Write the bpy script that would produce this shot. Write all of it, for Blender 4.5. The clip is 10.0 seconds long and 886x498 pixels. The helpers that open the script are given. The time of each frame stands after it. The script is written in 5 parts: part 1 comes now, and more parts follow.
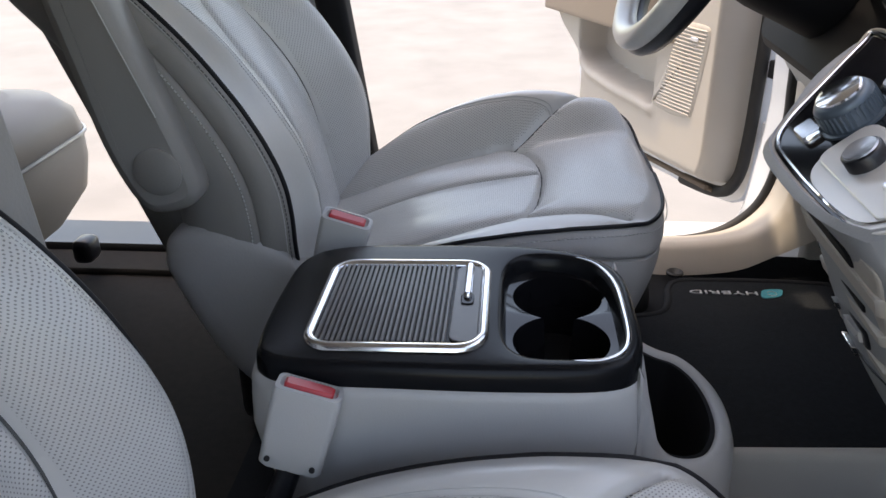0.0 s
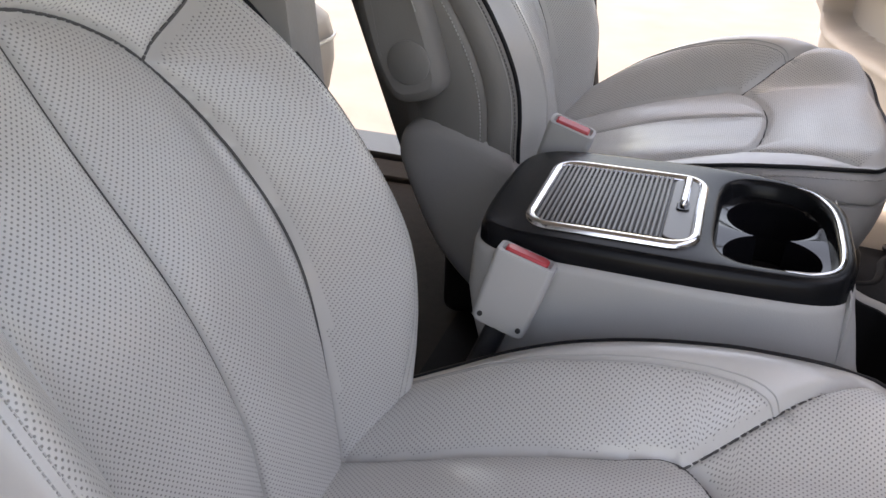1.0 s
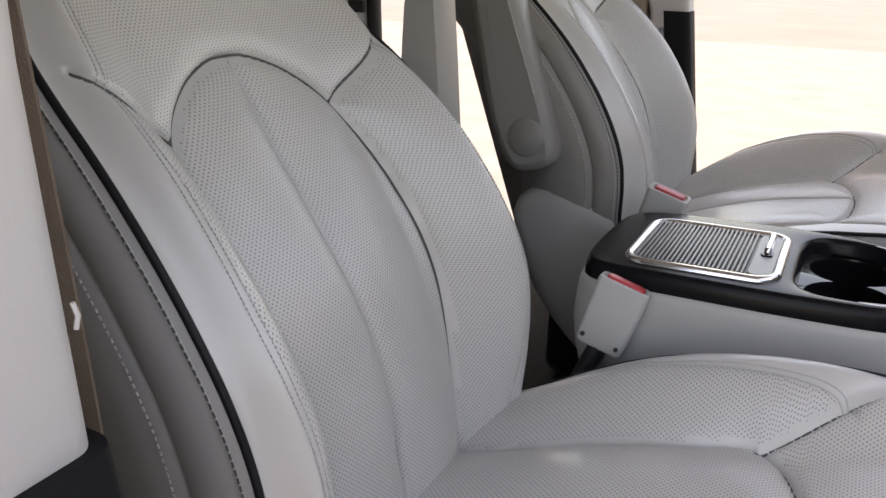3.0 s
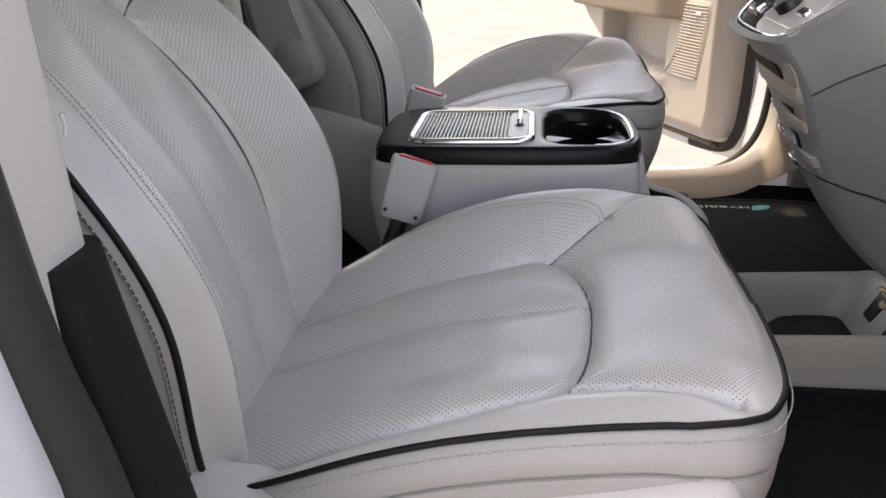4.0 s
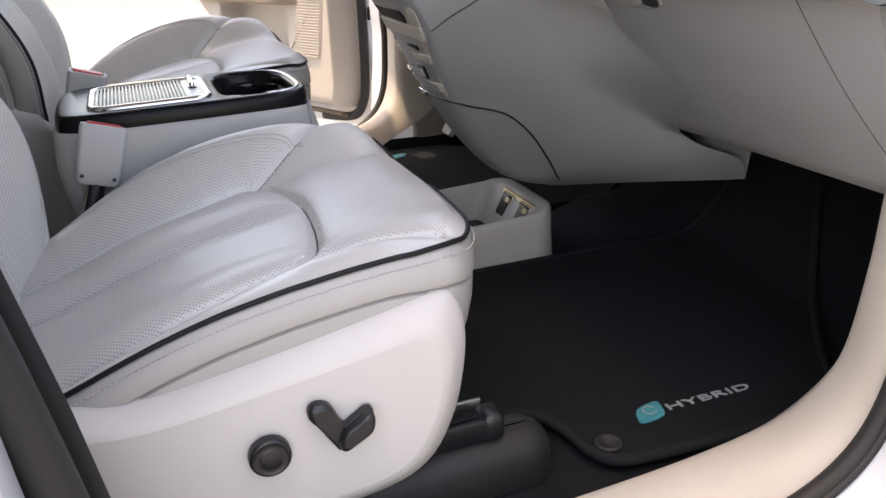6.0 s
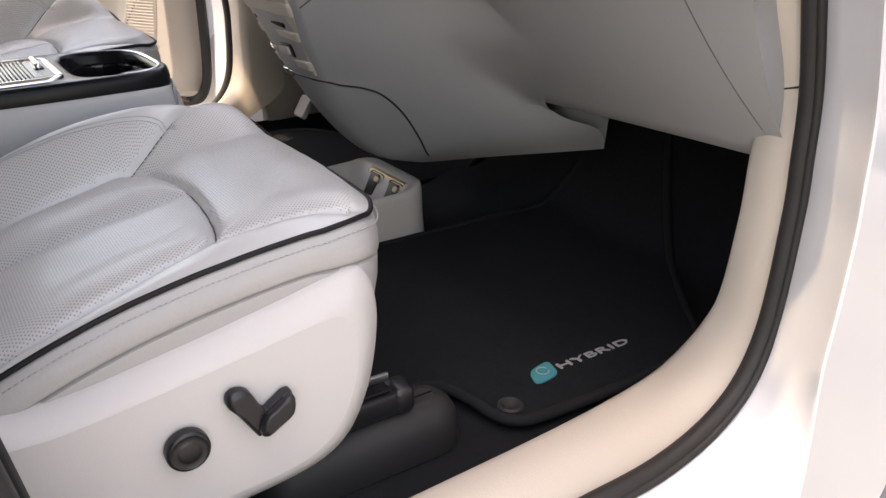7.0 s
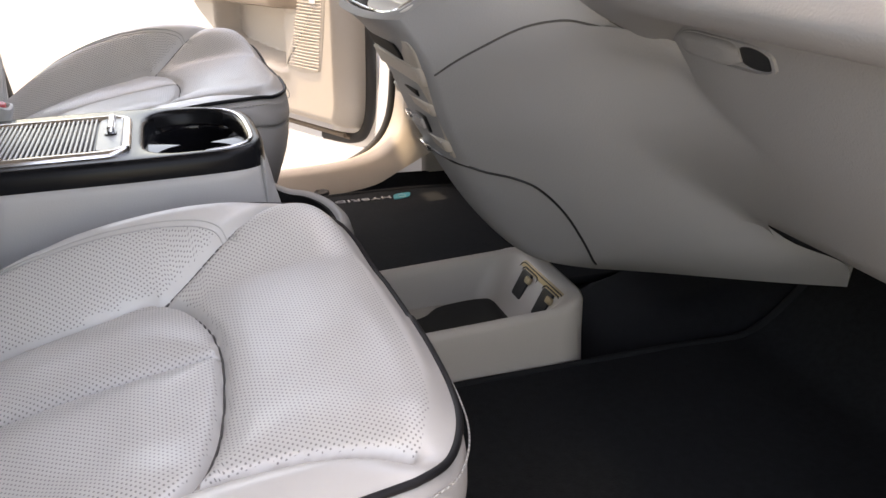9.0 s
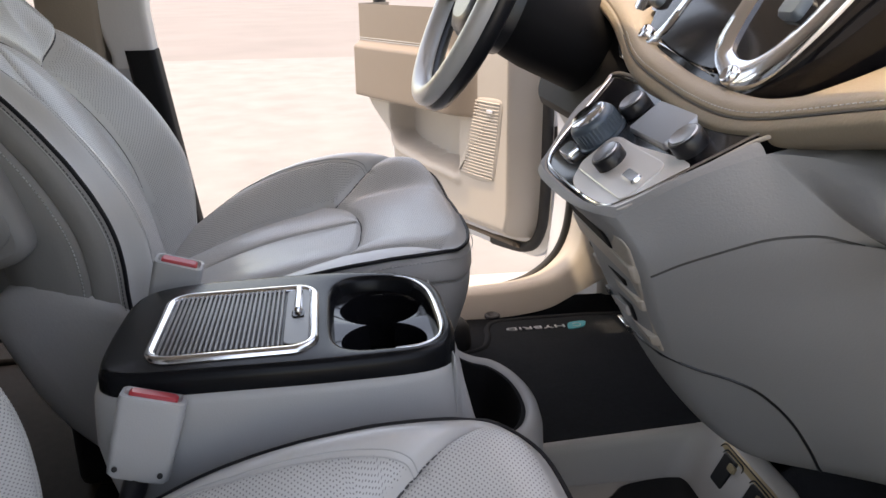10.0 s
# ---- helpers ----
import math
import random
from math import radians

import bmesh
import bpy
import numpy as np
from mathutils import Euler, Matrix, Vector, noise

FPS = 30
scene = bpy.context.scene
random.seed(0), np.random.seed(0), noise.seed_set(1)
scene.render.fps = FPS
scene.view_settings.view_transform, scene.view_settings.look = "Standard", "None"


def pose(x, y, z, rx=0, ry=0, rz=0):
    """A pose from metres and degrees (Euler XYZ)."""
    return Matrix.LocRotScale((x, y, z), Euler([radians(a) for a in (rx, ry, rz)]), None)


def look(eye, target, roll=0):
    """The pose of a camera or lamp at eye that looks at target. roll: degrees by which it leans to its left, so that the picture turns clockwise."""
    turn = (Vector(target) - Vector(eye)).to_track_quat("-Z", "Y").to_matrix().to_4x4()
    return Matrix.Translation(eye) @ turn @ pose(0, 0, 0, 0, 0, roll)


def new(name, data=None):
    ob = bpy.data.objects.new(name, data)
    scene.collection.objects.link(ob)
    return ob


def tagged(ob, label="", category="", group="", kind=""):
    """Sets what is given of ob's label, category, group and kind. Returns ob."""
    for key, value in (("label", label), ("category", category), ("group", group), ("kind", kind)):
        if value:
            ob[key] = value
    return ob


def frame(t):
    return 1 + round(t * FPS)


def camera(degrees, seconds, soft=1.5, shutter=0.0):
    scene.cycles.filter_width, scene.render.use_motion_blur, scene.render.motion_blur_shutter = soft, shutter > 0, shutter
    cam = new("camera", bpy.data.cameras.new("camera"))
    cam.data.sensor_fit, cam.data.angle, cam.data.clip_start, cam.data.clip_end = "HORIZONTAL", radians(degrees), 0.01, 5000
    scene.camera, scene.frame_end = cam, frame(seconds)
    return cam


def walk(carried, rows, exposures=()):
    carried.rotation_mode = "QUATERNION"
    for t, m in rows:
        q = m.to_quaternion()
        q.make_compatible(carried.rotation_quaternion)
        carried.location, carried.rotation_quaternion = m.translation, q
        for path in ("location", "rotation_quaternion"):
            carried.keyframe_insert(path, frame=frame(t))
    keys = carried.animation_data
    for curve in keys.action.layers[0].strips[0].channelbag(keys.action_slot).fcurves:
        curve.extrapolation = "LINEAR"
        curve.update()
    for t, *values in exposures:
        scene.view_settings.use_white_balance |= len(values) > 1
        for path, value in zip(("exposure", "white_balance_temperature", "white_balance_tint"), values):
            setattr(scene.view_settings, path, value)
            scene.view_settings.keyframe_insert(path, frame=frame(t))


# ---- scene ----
cam = camera(57.3, 10.0)
PATH = [
    (0, (0.191, -0.741, 1.237), (0.036, 1.048, 0.356), -0.8),
    (0.5, (0.188, -0.778, 1.206), (-0.088, 0.953, 0.242), 1.0),
    (1, (0.17, -0.844, 1.196), (-0.407, 0.813, 0.236), 1.4),
    (1.5, (0.154, -0.939, 1.271), (-0.707, 0.688, 0.49), 0.9),
    (2, (0.159, -0.991, 1.264), (-0.798, 0.642, 0.615), 1.4),
    (2.2, (0.169, -0.999, 1.251), (-0.772, 0.643, 0.604), 1.8),
    (3.3, (0.225, -1.041, 1.139), (-0.497, 0.683, 0.427), 0.4),
    (3.5, (0.205, -1.096, 1.132), (-0.372, 0.676, 0.408), 0.3),
    (4, (0.178, -1.185, 1.111), (-0.043, 0.649, 0.346), -0.9),
    (4.5, (0.173, -1.228, 1.084), (0.234, 0.615, 0.31), -2.2),
    (5, (0.158, -1.274, 1.071), (0.444, 0.545, 0.292), -3.3),
    (5.5, (0.13, -1.342, 1.07), (0.569, 0.459, 0.319), -2.4),
    (6, (0.071, -1.365, 1.063), (0.711, 0.371, 0.304), -2.0),
    (6.2, (0.045, -1.363, 1.061), (0.774, 0.333, 0.292), -2.0),
    (7.3, (-0.002, -1.31, 1.052), (1.023, 0.208, 0.249), -0.0),
    (7.5, (0.031, -1.284, 1.051), (1.03, 0.25, 0.246), -0.1),
    (8, (0.128, -1.215, 1.053), (1.046, 0.37, 0.25), -0.2),
    (8.5, (0.196, -1.154, 1.06), (0.938, 0.527, 0.269), 0.4),
    (9, (0.223, -1.03, 1.071), (0.819, 0.716, 0.3), 0.4),
    (9.5, (0.214, -0.895, 1.133), (0.672, 0.913, 0.409), -0.7),
    (10, (0.201, -0.878, 1.19), (0.459, 0.996, 0.541), -0.7),
]
EXPOSURES = [(0, 2.33, 8400, 13), (0.5, 2.48, 9000, 13), (1.0, 2.57, 9850, 18), (1.5, 2.56, 9850, 18), (2.2, 2.51, 9650, 18), (3.5, 2.49, 10450, 18), (4.0, 2.42, 10000, 18), (4.5, 2.53, 9700, 18), (6.2, 2.71, 9550, 18), (7.5, 2.66, 10350, 18), (8.0, 2.78, 10100, 18), (8.5, 2.95, 10300, 18), (9.2, 2.80, 10350, 18), (9.6, 2.67, 9850, 16), (10, 2.33, 9250, 16)]
walk(cam, [(t, look(eye, target, roll)) for t, eye, target, roll in PATH], EXPOSURES)

# ---------------------------------------------------------------- light
SUN_DIR = Vector((-0.45, 0.11, 2.0)).normalized()
world = bpy.data.worlds.new("sky")
scene.world = world
world.use_nodes = True
wn = world.node_tree.nodes
sky = wn.new("ShaderNodeTexSky")
sky.sky_type = "NISHITA"
sky.sun_disc = False
sky.sun_elevation = math.asin(SUN_DIR.z)
sky.dust_density = 2.0
sky.sun_rotation = math.atan2(SUN_DIR.x, SUN_DIR.y)
world.node_tree.links.new(sky.outputs[0], wn["Background"].inputs[0])
wn["Background"].inputs[1].default_value = 0.15
sun = new("sun", bpy.data.lights.new("sun", "SUN"))
sun.data.energy = 0.9
sun.data.angle = radians(1.2)
sun.data.color = (1.0, 0.93, 0.82)
sun.matrix_world = look(SUN_DIR * 20, (0, 0, 0))


# ---------------------------------------------------------------- materials
def link(nt, a, b):
    nt.links.new(a, b)


def material(name, color, rough=0.5, metal=0.0, spot=0.08, scale=6.0, grain=0.0, grain_scale=400.0,
             coat=0.0, spec=0.5, rough_var=0.08, alt=None):
    """Principled surface with broad tone variation, roughness variation and a fine grain bump."""
    m = bpy.data.materials.new(name)
    m.use_nodes = True
    nt = m.node_tree
    n = nt.nodes
    b = n["Principled BSDF"]
    b.inputs["Metallic"].default_value = metal
    b.inputs["Coat Weight"].default_value = coat
    b.inputs["Coat Roughness"].default_value = 0.03 if rough < 0.25 else 0.24
    b.inputs["Specular IOR Level"].default_value = spec
    tc = n.new("ShaderNodeTexCoord")
    no = n.new("ShaderNodeTexNoise")
    no.inputs["Scale"].default_value = scale
    no.inputs["Detail"].default_value = 5
    link(nt, tc.outputs["Object"], no.inputs["Vector"])
    mix = n.new("ShaderNodeMix")
    mix.data_type = "RGBA"
    lo = [max(0, c * (1 - spot)) for c in color]
    hi = [min(1, c * (1 + spot)) for c in (alt or color)]
    mix.inputs["A"].default_value = (*lo, 1)
    mix.inputs["B"].default_value = (*hi, 1)
    link(nt, no.outputs["Fac"], mix.inputs["Factor"])
    link(nt, mix.outputs["Result"], b.inputs["Base Color"])
    mr = n.new("ShaderNodeMapRange")
    mr.inputs["To Min"].default_value = max(0.02, rough - rough_var)
    mr.inputs["To Max"].default_value = min(1, rough + rough_var)
    link(nt, no.outputs["Fac"], mr.inputs["Value"])
    link(nt, mr.outputs["Result"], b.inputs["Roughness"])
    if grain:
        g = n.new("ShaderNodeTexNoise")
        g.inputs["Scale"].default_value = grain_scale
        g.inputs["Detail"].default_value = 3
        link(nt, tc.outputs["Object"], g.inputs["Vector"])
        bp = n.new("ShaderNodeBump")
        bp.inputs["Strength"].default_value = grain
        bp.inputs["Distance"].default_value = 0.0008
        link(nt, g.outputs["Fac"], bp.inputs["Height"])
        link(nt, bp.outputs["Normal"], b.inputs["Normal"])
    return m


def perforate(m, color, pitch=(0.0056, 0.0048), radius=0.00074, hole=0.42):
    """Staggered rows of punched holes, laid out in metres on the UV map."""
    nt = m.node_tree
    n = nt.nodes
    b = n["Principled BSDF"]
    uv = n.new("ShaderNodeUVMap")
    sep = n.new("ShaderNodeSeparateXYZ")
    link(nt, uv.outputs[0], sep.inputs[0])

    def op(kind, a, c=None):
        k = n.new("ShaderNodeMath")
        k.operation = kind
        for i, v in enumerate((a, c)):
            if v is None:
                continue
            if isinstance(v, (int, float)):
                k.inputs[i].default_value = v
            else:
                link(nt, v, k.inputs[i])
        return k.outputs[0]

    ds = []
    for off in (0.0, 0.5):
        sq = []
        for axis in (0, 1):
            f = op("FRACT", op("ADD", op("DIVIDE", sep.outputs[axis], pitch[axis]), off))
            f = op("MULTIPLY", op("SUBTRACT", f, 0.5), pitch[axis] * (1.0, 0.88)[axis])
            sq.append(op("MULTIPLY", f, f))
        ds.append(op("SQRT", op("ADD", sq[0], sq[1])))
    d = op("MINIMUM", ds[0], ds[1])
    mr = n.new("ShaderNodeMapRange")
    mr.inputs["From Min"].default_value = radius * 0.7
    mr.inputs["From Max"].default_value = radius * 1.3
    link(nt, d, mr.inputs["Value"])
    mask = mr.outputs["Result"]
    old = b.inputs["Base Color"].links[0].from_socket
    mix = n.new("ShaderNodeMix")
    mix.data_type = "RGBA"
    mix.inputs["A"].default_value = (*[c * hole for c in color], 1)
    link(nt, old, mix.inputs["B"])
    link(nt, mask, mix.inputs["Factor"])
    link(nt, mix.outputs["Result"], b.inputs["Base Color"])
    bp = n.new("ShaderNodeBump")
    bp.inputs["Strength"].default_value = 0.5
    bp.inputs["Distance"].default_value = 0.001
    link(nt, mask, bp.inputs["Height"])
    if b.inputs["Normal"].links:
        link(nt, b.inputs["Normal"].links[0].from_socket, bp.inputs["Normal"])
    link(nt, bp.outputs["Normal"], b.inputs["Normal"])
    return m


LC = (0.535, 0.53, 0.515)
LEATHER = material("grey_leather", LC, 0.31, spot=0.06, scale=9, spec=0.85, coat=0.15, grain=0.22, grain_scale=260)
PERF = perforate(material("perforated_leather", LC, 0.34, spot=0.06, scale=9, spec=0.8, coat=0.12, grain=0.2, grain_scale=260), LC)
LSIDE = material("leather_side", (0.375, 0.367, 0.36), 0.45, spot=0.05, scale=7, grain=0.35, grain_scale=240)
# side leather again, darkened in its colour for parts deep in the cabin
LSHADE = material("leather_shaded", (0.25, 0.24, 0.23), 0.45, spot=0.05, scale=7, grain=0.35, grain_scale=240)
# dark thread; its colour also carries the shadow sunk in the seams
SEAM = material("seam_shade_thread", (0.085, 0.085, 0.085), 0.85)
STITCH = material("grey_thread", (0.44, 0.44, 0.43), 0.8)
PIPE = material("black_piping", (0.008, 0.008, 0.010), 0.55, spec=0.25)
SHIELD = material("seat_plastic", (0.53, 0.515, 0.51), 0.5, spot=0.03, scale=5, grain=0.25, grain_scale=700)
CONSOLE = material("console_plastic", (0.43, 0.43, 0.425), 0.45, spot=0.04, grain=0.25, grain_scale=700)
DASH = material("dash_vinyl", (0.302, 0.310, 0.318), 0.55, spot=0.05, scale=4, grain=0.5, grain_scale=420)
DASHTOP = material("dash_leather", (0.24, 0.20, 0.15), 0.5, spot=0.06, scale=5, grain=0.6, grain_scale=300)
ARMREST = material("armrest_tan", (0.23, 0.185, 0.145), 0.5, spot=0.06, scale=5, grain=0.5, grain_scale=300)
BEIGE = material("beige_trim", (0.445, 0.405, 0.36), 0.5, spot=0.04, scale=4, grain=0.3, grain_scale=600)
PILLAR = material("pillar_trim", (0.46, 0.447, 0.445), 0.6, spot=0.03, scale=5, grain=0.4, grain_scale=300)
GLOSS = material("piano_black", (0.005, 0.005, 0.006), 0.10, coat=0.1, spec=0.25, rough_var=0.03)
SATIN = material("satin_black", (0.008, 0.0085, 0.010), 0.24, spec=0.14, spot=0.1, grain=0.06, grain_scale=900)
BLACK = material("black_plastic", (0.009, 0.0095, 0.012), 0.33, grain=0.2, grain_scale=600)
RUBBER = material("black_rubber", (0.012, 0.012, 0.013), 0.65, spot=0.15, scale=20)
CHROME = material("satin_chrome", (0.80, 0.81, 0.83), 0.16, metal=1.0, spot=0.02, rough_var=0.05)
STEEL = material("steel", (0.45, 0.46, 0.48), 0.35, metal=1.0)
TANMETAL = material("tan_metal", (0.42, 0.34, 0.22), 0.35, metal=0.6)
RED = material("red_plastic", (0.52, 0.035, 0.045), 0.35)
CARPET = material("black_carpet", (0.028, 0.0245, 0.022), 0.95, spot=0.35, scale=60, grain=1.0, grain_scale=900, spec=0.15)
MAT = material("mat_carpet", (0.0100, 0.0116, 0.0136), 0.95, spot=0.55, scale=110, grain=1.0, grain_scale=420, spec=0.15)
MATEDGE = material("mat_binding", (0.0135, 0.0150, 0.0170), 0.9, spot=0.2, scale=60, grain=0.6, grain_scale=500, spec=0.15)
BIN = material("bin_plastic", (0.435, 0.412, 0.378), 0.5, spot=0.04, scale=4, grain=0.3, grain_scale=600)
FOOTWELL = material("footwell_carpet", (0.0098, 0.0112, 0.0135), 0.95, spot=0.4, scale=70, grain=1.0, grain_scale=500, spec=0.15)
WHITE = material("white_paint", (0.58, 0.605, 0.65), 0.22, spot=0.01, coat=0.8, rough_var=0.03)
BELT = material("brown_webbing", (0.13, 0.095, 0.07), 0.75, spot=0.15, scale=50, grain=0.8, grain_scale=900)
TEAL = material("teal_thread", (0.02, 0.26, 0.30), 0.6, spot=0.2, scale=80, grain=0.8, grain_scale=1200)
SILVER = material("silver_thread", (0.38, 0.38, 0.38), 0.55, spot=0.2, scale=80, grain=0.8, grain_scale=1200)
TAMBOUR = material("tambour_slats", (0.12, 0.114, 0.11), 0.24, spot=0.1, grain=0.2, grain_scale=800)
# near-white base colour stands in for the sky mirrored in the panel
PLATE = material("pale_silver_sheen", (0.70, 0.69, 0.67), 0.30, metal=0.35, spot=0.05, scale=12)
SLATE = material("blue_grey_knob", (0.09, 0.12, 0.15), 0.35, metal=0.3)
HEADLINER = material("headliner", (0.55, 0.52, 0.48), 0.9, grain=0.6, grain_scale=500)
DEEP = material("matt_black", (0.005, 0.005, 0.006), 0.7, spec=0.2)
CONCRETE = material("concrete", (0.195, 0.190, 0.185), 0.85, spot=0.3, scale=2.6, grain=0.6, grain_scale=60)
ASPHALT = material("asphalt", (0.17, 0.155, 0.15), 0.9, spot=0.25, scale=0.6, grain=0.8, grain_scale=40)
GRASS = material("grass", (0.07, 0.12, 0.03), 0.9, spot=0.4, scale=2.0)
MULCH = material("mulch", (0.16, 0.08, 0.045), 0.95, spot=0.4, scale=5.0)
GLASS = bpy.data.materials.new("glass")
GLASS.use_nodes = True
gb = GLASS.node_tree.nodes["Principled BSDF"]
gb.inputs["Transmission Weight"].default_value = 1.0
gb.inputs["Roughness"].default_value = 0.0
gb.inputs["IOR"].default_value = 1.05
SCREEN = material("dark_screen", (0.004, 0.004, 0.005), 0.12, coat=0.05, spec=0.25)


# ---------------------------------------------------------------- mesh helpers
def thing(name, label, category, loc=(0, 0, 0), group="", kind=""):
    ob = new(name)
    ob.location = loc
    ob.empty_display_size = 0.05
    return tagged(ob, label, category, group, kind)


def part(name, bm, mats, parent=None, label="", smooth=True, angle=50):
    """Links a bmesh as ONE mesh object under a thing or a part."""
    me = bpy.data.meshes.new(name)
    bmesh.ops.recalc_face_normals(bm, faces=bm.faces)
    if smooth:
        for f in bm.faces:
            f.smooth = len(f.verts) < 5
        for e in bm.edges:
            if len(e.link_faces) == 2 and e.calc_face_angle(0) > radians(angle):
                e.smooth = False
    bm.to_mesh(me)
    bm.free()
    for m in (mats if isinstance(mats, (list, tuple)) else [mats]):
        me.materials.append(m)
    ob = new(name, me)
    if parent is not None:
        ob.parent = parent
        ob.matrix_parent_inverse = Matrix() if parent.parent else parent.matrix_basis.inverted()
    if label:
        ob["label"] = label
    return ob


def itp(xs, ys):
    """Natural cubic through points, as a function; held flat outside."""
    xs, ys = np.array(xs, float), np.array(ys, float)
    n = len(xs)
    A, r = np.zeros((n, n)), np.zeros(n)
    A[0, 0] = A[-1, -1] = 1
    h = np.diff(xs)
    for i in range(1, n - 1):
        A[i, i - 1:i + 2] = h[i - 1], 2 * (h[i - 1] + h[i]), h[i]
        r[i] = 6 * ((ys[i + 1] - ys[i]) / h[i] - (ys[i] - ys[i - 1]) / h[i - 1])
    m = np.linalg.solve(A, r)

    def f(x):
        x = min(max(x, xs[0]), xs[-1])
        i = min(int(np.searchsorted(xs, x, "right")) - 1, n - 2)
        a, b = xs[i + 1] - x, x - xs[i]
        return float((m[i] * a ** 3 + m[i + 1] * b ** 3) / (6 * h[i]) + (ys[i] / h[i] - m[i] * h[i] / 6) * a
                     + (ys[i + 1] / h[i] - m[i + 1] * h[i] / 6) * b)
    return f


def spl(pts, n=8, closed=False):
    """Catmull-Rom points through pts."""
    P = [np.array(p, float) for p in pts]
    k = len(P)
    out = []
    for i in range(k if closed else k - 1):
        if closed:
            a, b, c, d = P[i - 1], P[i], P[(i + 1) % k], P[(i + 2) % k]
        else:
            a, b, c, d = P[max(i - 1, 0)], P[i], P[i + 1], P[min(i + 2, k - 1)]
        for j in range(n):
            t = j / n
            out.append(0.5 * (2 * b + (c - a) * t + (2 * a - 5 * b + 4 * c - d) * t * t + (3 * b - a - 3 * c + d) * t ** 3))
    if not closed:
        out.append(P[-1])
    return out


def sm(x):
    x = min(max(x, 0.0), 1.0)
    return x * x * (3 - 2 * x)


def grid(rows, closed=False, bm=None, mat=0):
    """Quads over a grid of points."""
    bm = bm or bmesh.new()
    vs = [[bm.verts.new(p) for p in r] for r in rows]
    for i in range(len(vs) - 1):
        k = len(vs[i])
        for j in range(k if closed else k - 1):
            q = (vs[i][j], vs[i][(j + 1) % k], vs[i + 1][(j + 1) % k], vs[i + 1][j])
            f = bm.faces.new(q)
            f.material_index = mat
    return bm, vs


def rings(loops, cap_first=False, cap_last=True, bm=None, mat=0):
    """Skin over closed loops of equal count."""
    bm, vs = grid(loops, True, bm, mat)
    if cap_first:
        bm.faces.new(vs[0]).material_index = mat
    if cap_last:
        bm.faces.new(list(reversed(vs[-1]))).material_index = mat
    return bm


def inset(loop, d):
    """2D loop moved inwards by d (a counter-clockwise or clockwise closed loop)."""
    L = [np.array(p[:2], float) for p in loop]
    area = sum(a[0] * b[1] - b[0] * a[1] for a, b in zip(L, L[1:] + L[:1]))
    s = 1 if area > 0 else -1
    out = []
    for i, p in enumerate(L):
        t = L[(i + 1) % len(L)] - L[i - 1]
        t /= max(np.linalg.norm(t), 1e-9)
        out.append(p + s * d * np.array((-t[1], t[0])))
    return out


def rrect(x0, x1, y0, y1, r, n=6):
    out = []
    for cx, cy, a in ((x1 - r, y1 - r, 0), (x0 + r, y1 - r, 90), (x0 + r, y0 + r, 180), (x1 - r, y0 + r, 270)):
        for k in range(n + 1):
            t = radians(a + 90 * k / n)
            out.append(np.array((cx + r * math.cos(t), cy + r * math.sin(t))))
    return out


def shrink(loop, d):
    """2D loop drawn in towards its middle by d."""
    L = np.array([p[:2] for p in loop], float)
    c, e = (L.max(0) + L.min(0)) / 2, (L.max(0) - L.min(0)) / 2
    return list(c + (L - c) * (1 - d / e))


def pillow(loop, levels, to, cap_first=True, cap_last=True, bm=None, draw=inset):
    """Solid over a 2D outline: levels of (inset, height), each point mapped by to(a, b, height)."""
    return rings([[to(*p, h) for p in draw(loop, d)] for d, h in levels], cap_first, cap_last, bm)


def tube(path, r, n=8, closed=False, bm=None, flat=1.0):
    """A round bead along a 3D path."""
    P = [Vector(p) for p in path]
    k = len(P)
    loops = []
    side = None
    for i in range(k):
        if closed:
            t = (P[(i + 1) % k] - P[i - 1]).normalized()
        else:
            t = (P[min(i + 1, k - 1)] - P[max(i - 1, 0)]).normalized()
        if side is None:
            side = t.orthogonal().normalized()
        side = (side - t * side.dot(t)).normalized()
        up = t.cross(side)
        rr = r(i / max(1, k - 1)) if callable(r) else r
        loops.append([P[i] + rr * (math.cos(a) * side + flat * math.sin(a) * up) for a in [2 * math.pi * j / n for j in range(n)]])
    bm = bm or bmesh.new()
    vs = [[bm.verts.new(p) for p in l] for l in loops]
    for i in range(k if closed else k - 1):
        a, b = vs[i], vs[(i + 1) % k]
        for j in range(n):
            bm.faces.new((a[j], a[(j + 1) % n], b[(j + 1) % n], b[j]))
    if not closed:
        bm.faces.new(vs[0])
        bm.faces.new(list(reversed(vs[-1])))
    return bm


def box(x0, x1, y0, y1, z0, z1, bevel=0.004, m=None, segs=2, bm=None):
    fresh = bmesh.new()
    vs = [fresh.verts.new((x, y, z)) for x in (x0, x1) for y in (y0, y1) for z in (z0, z1)]
    for q in ((0, 1, 3, 2), (4, 6, 7, 5), (0, 4, 5, 1), (2, 3, 7, 6), (0, 2, 6, 4), (1, 5, 7, 3)):
        fresh.faces.new([vs[i] for i in q])
    if bevel:
        bmesh.ops.bevel(fresh, geom=fresh.edges[:], offset=bevel, segments=segs, profile=0.5, affect="EDGES")
    if m is not None:
        bmesh.ops.transform(fresh, matrix=m, verts=fresh.verts)
    if bm is None:
        return fresh
    return merge(bm, fresh)


def merge(bm, other):
    me = bpy.data.meshes.new("tmp")
    other.to_mesh(me)
    other.free()
    bm.from_mesh(me)
    bpy.data.meshes.remove(me)
    return bm


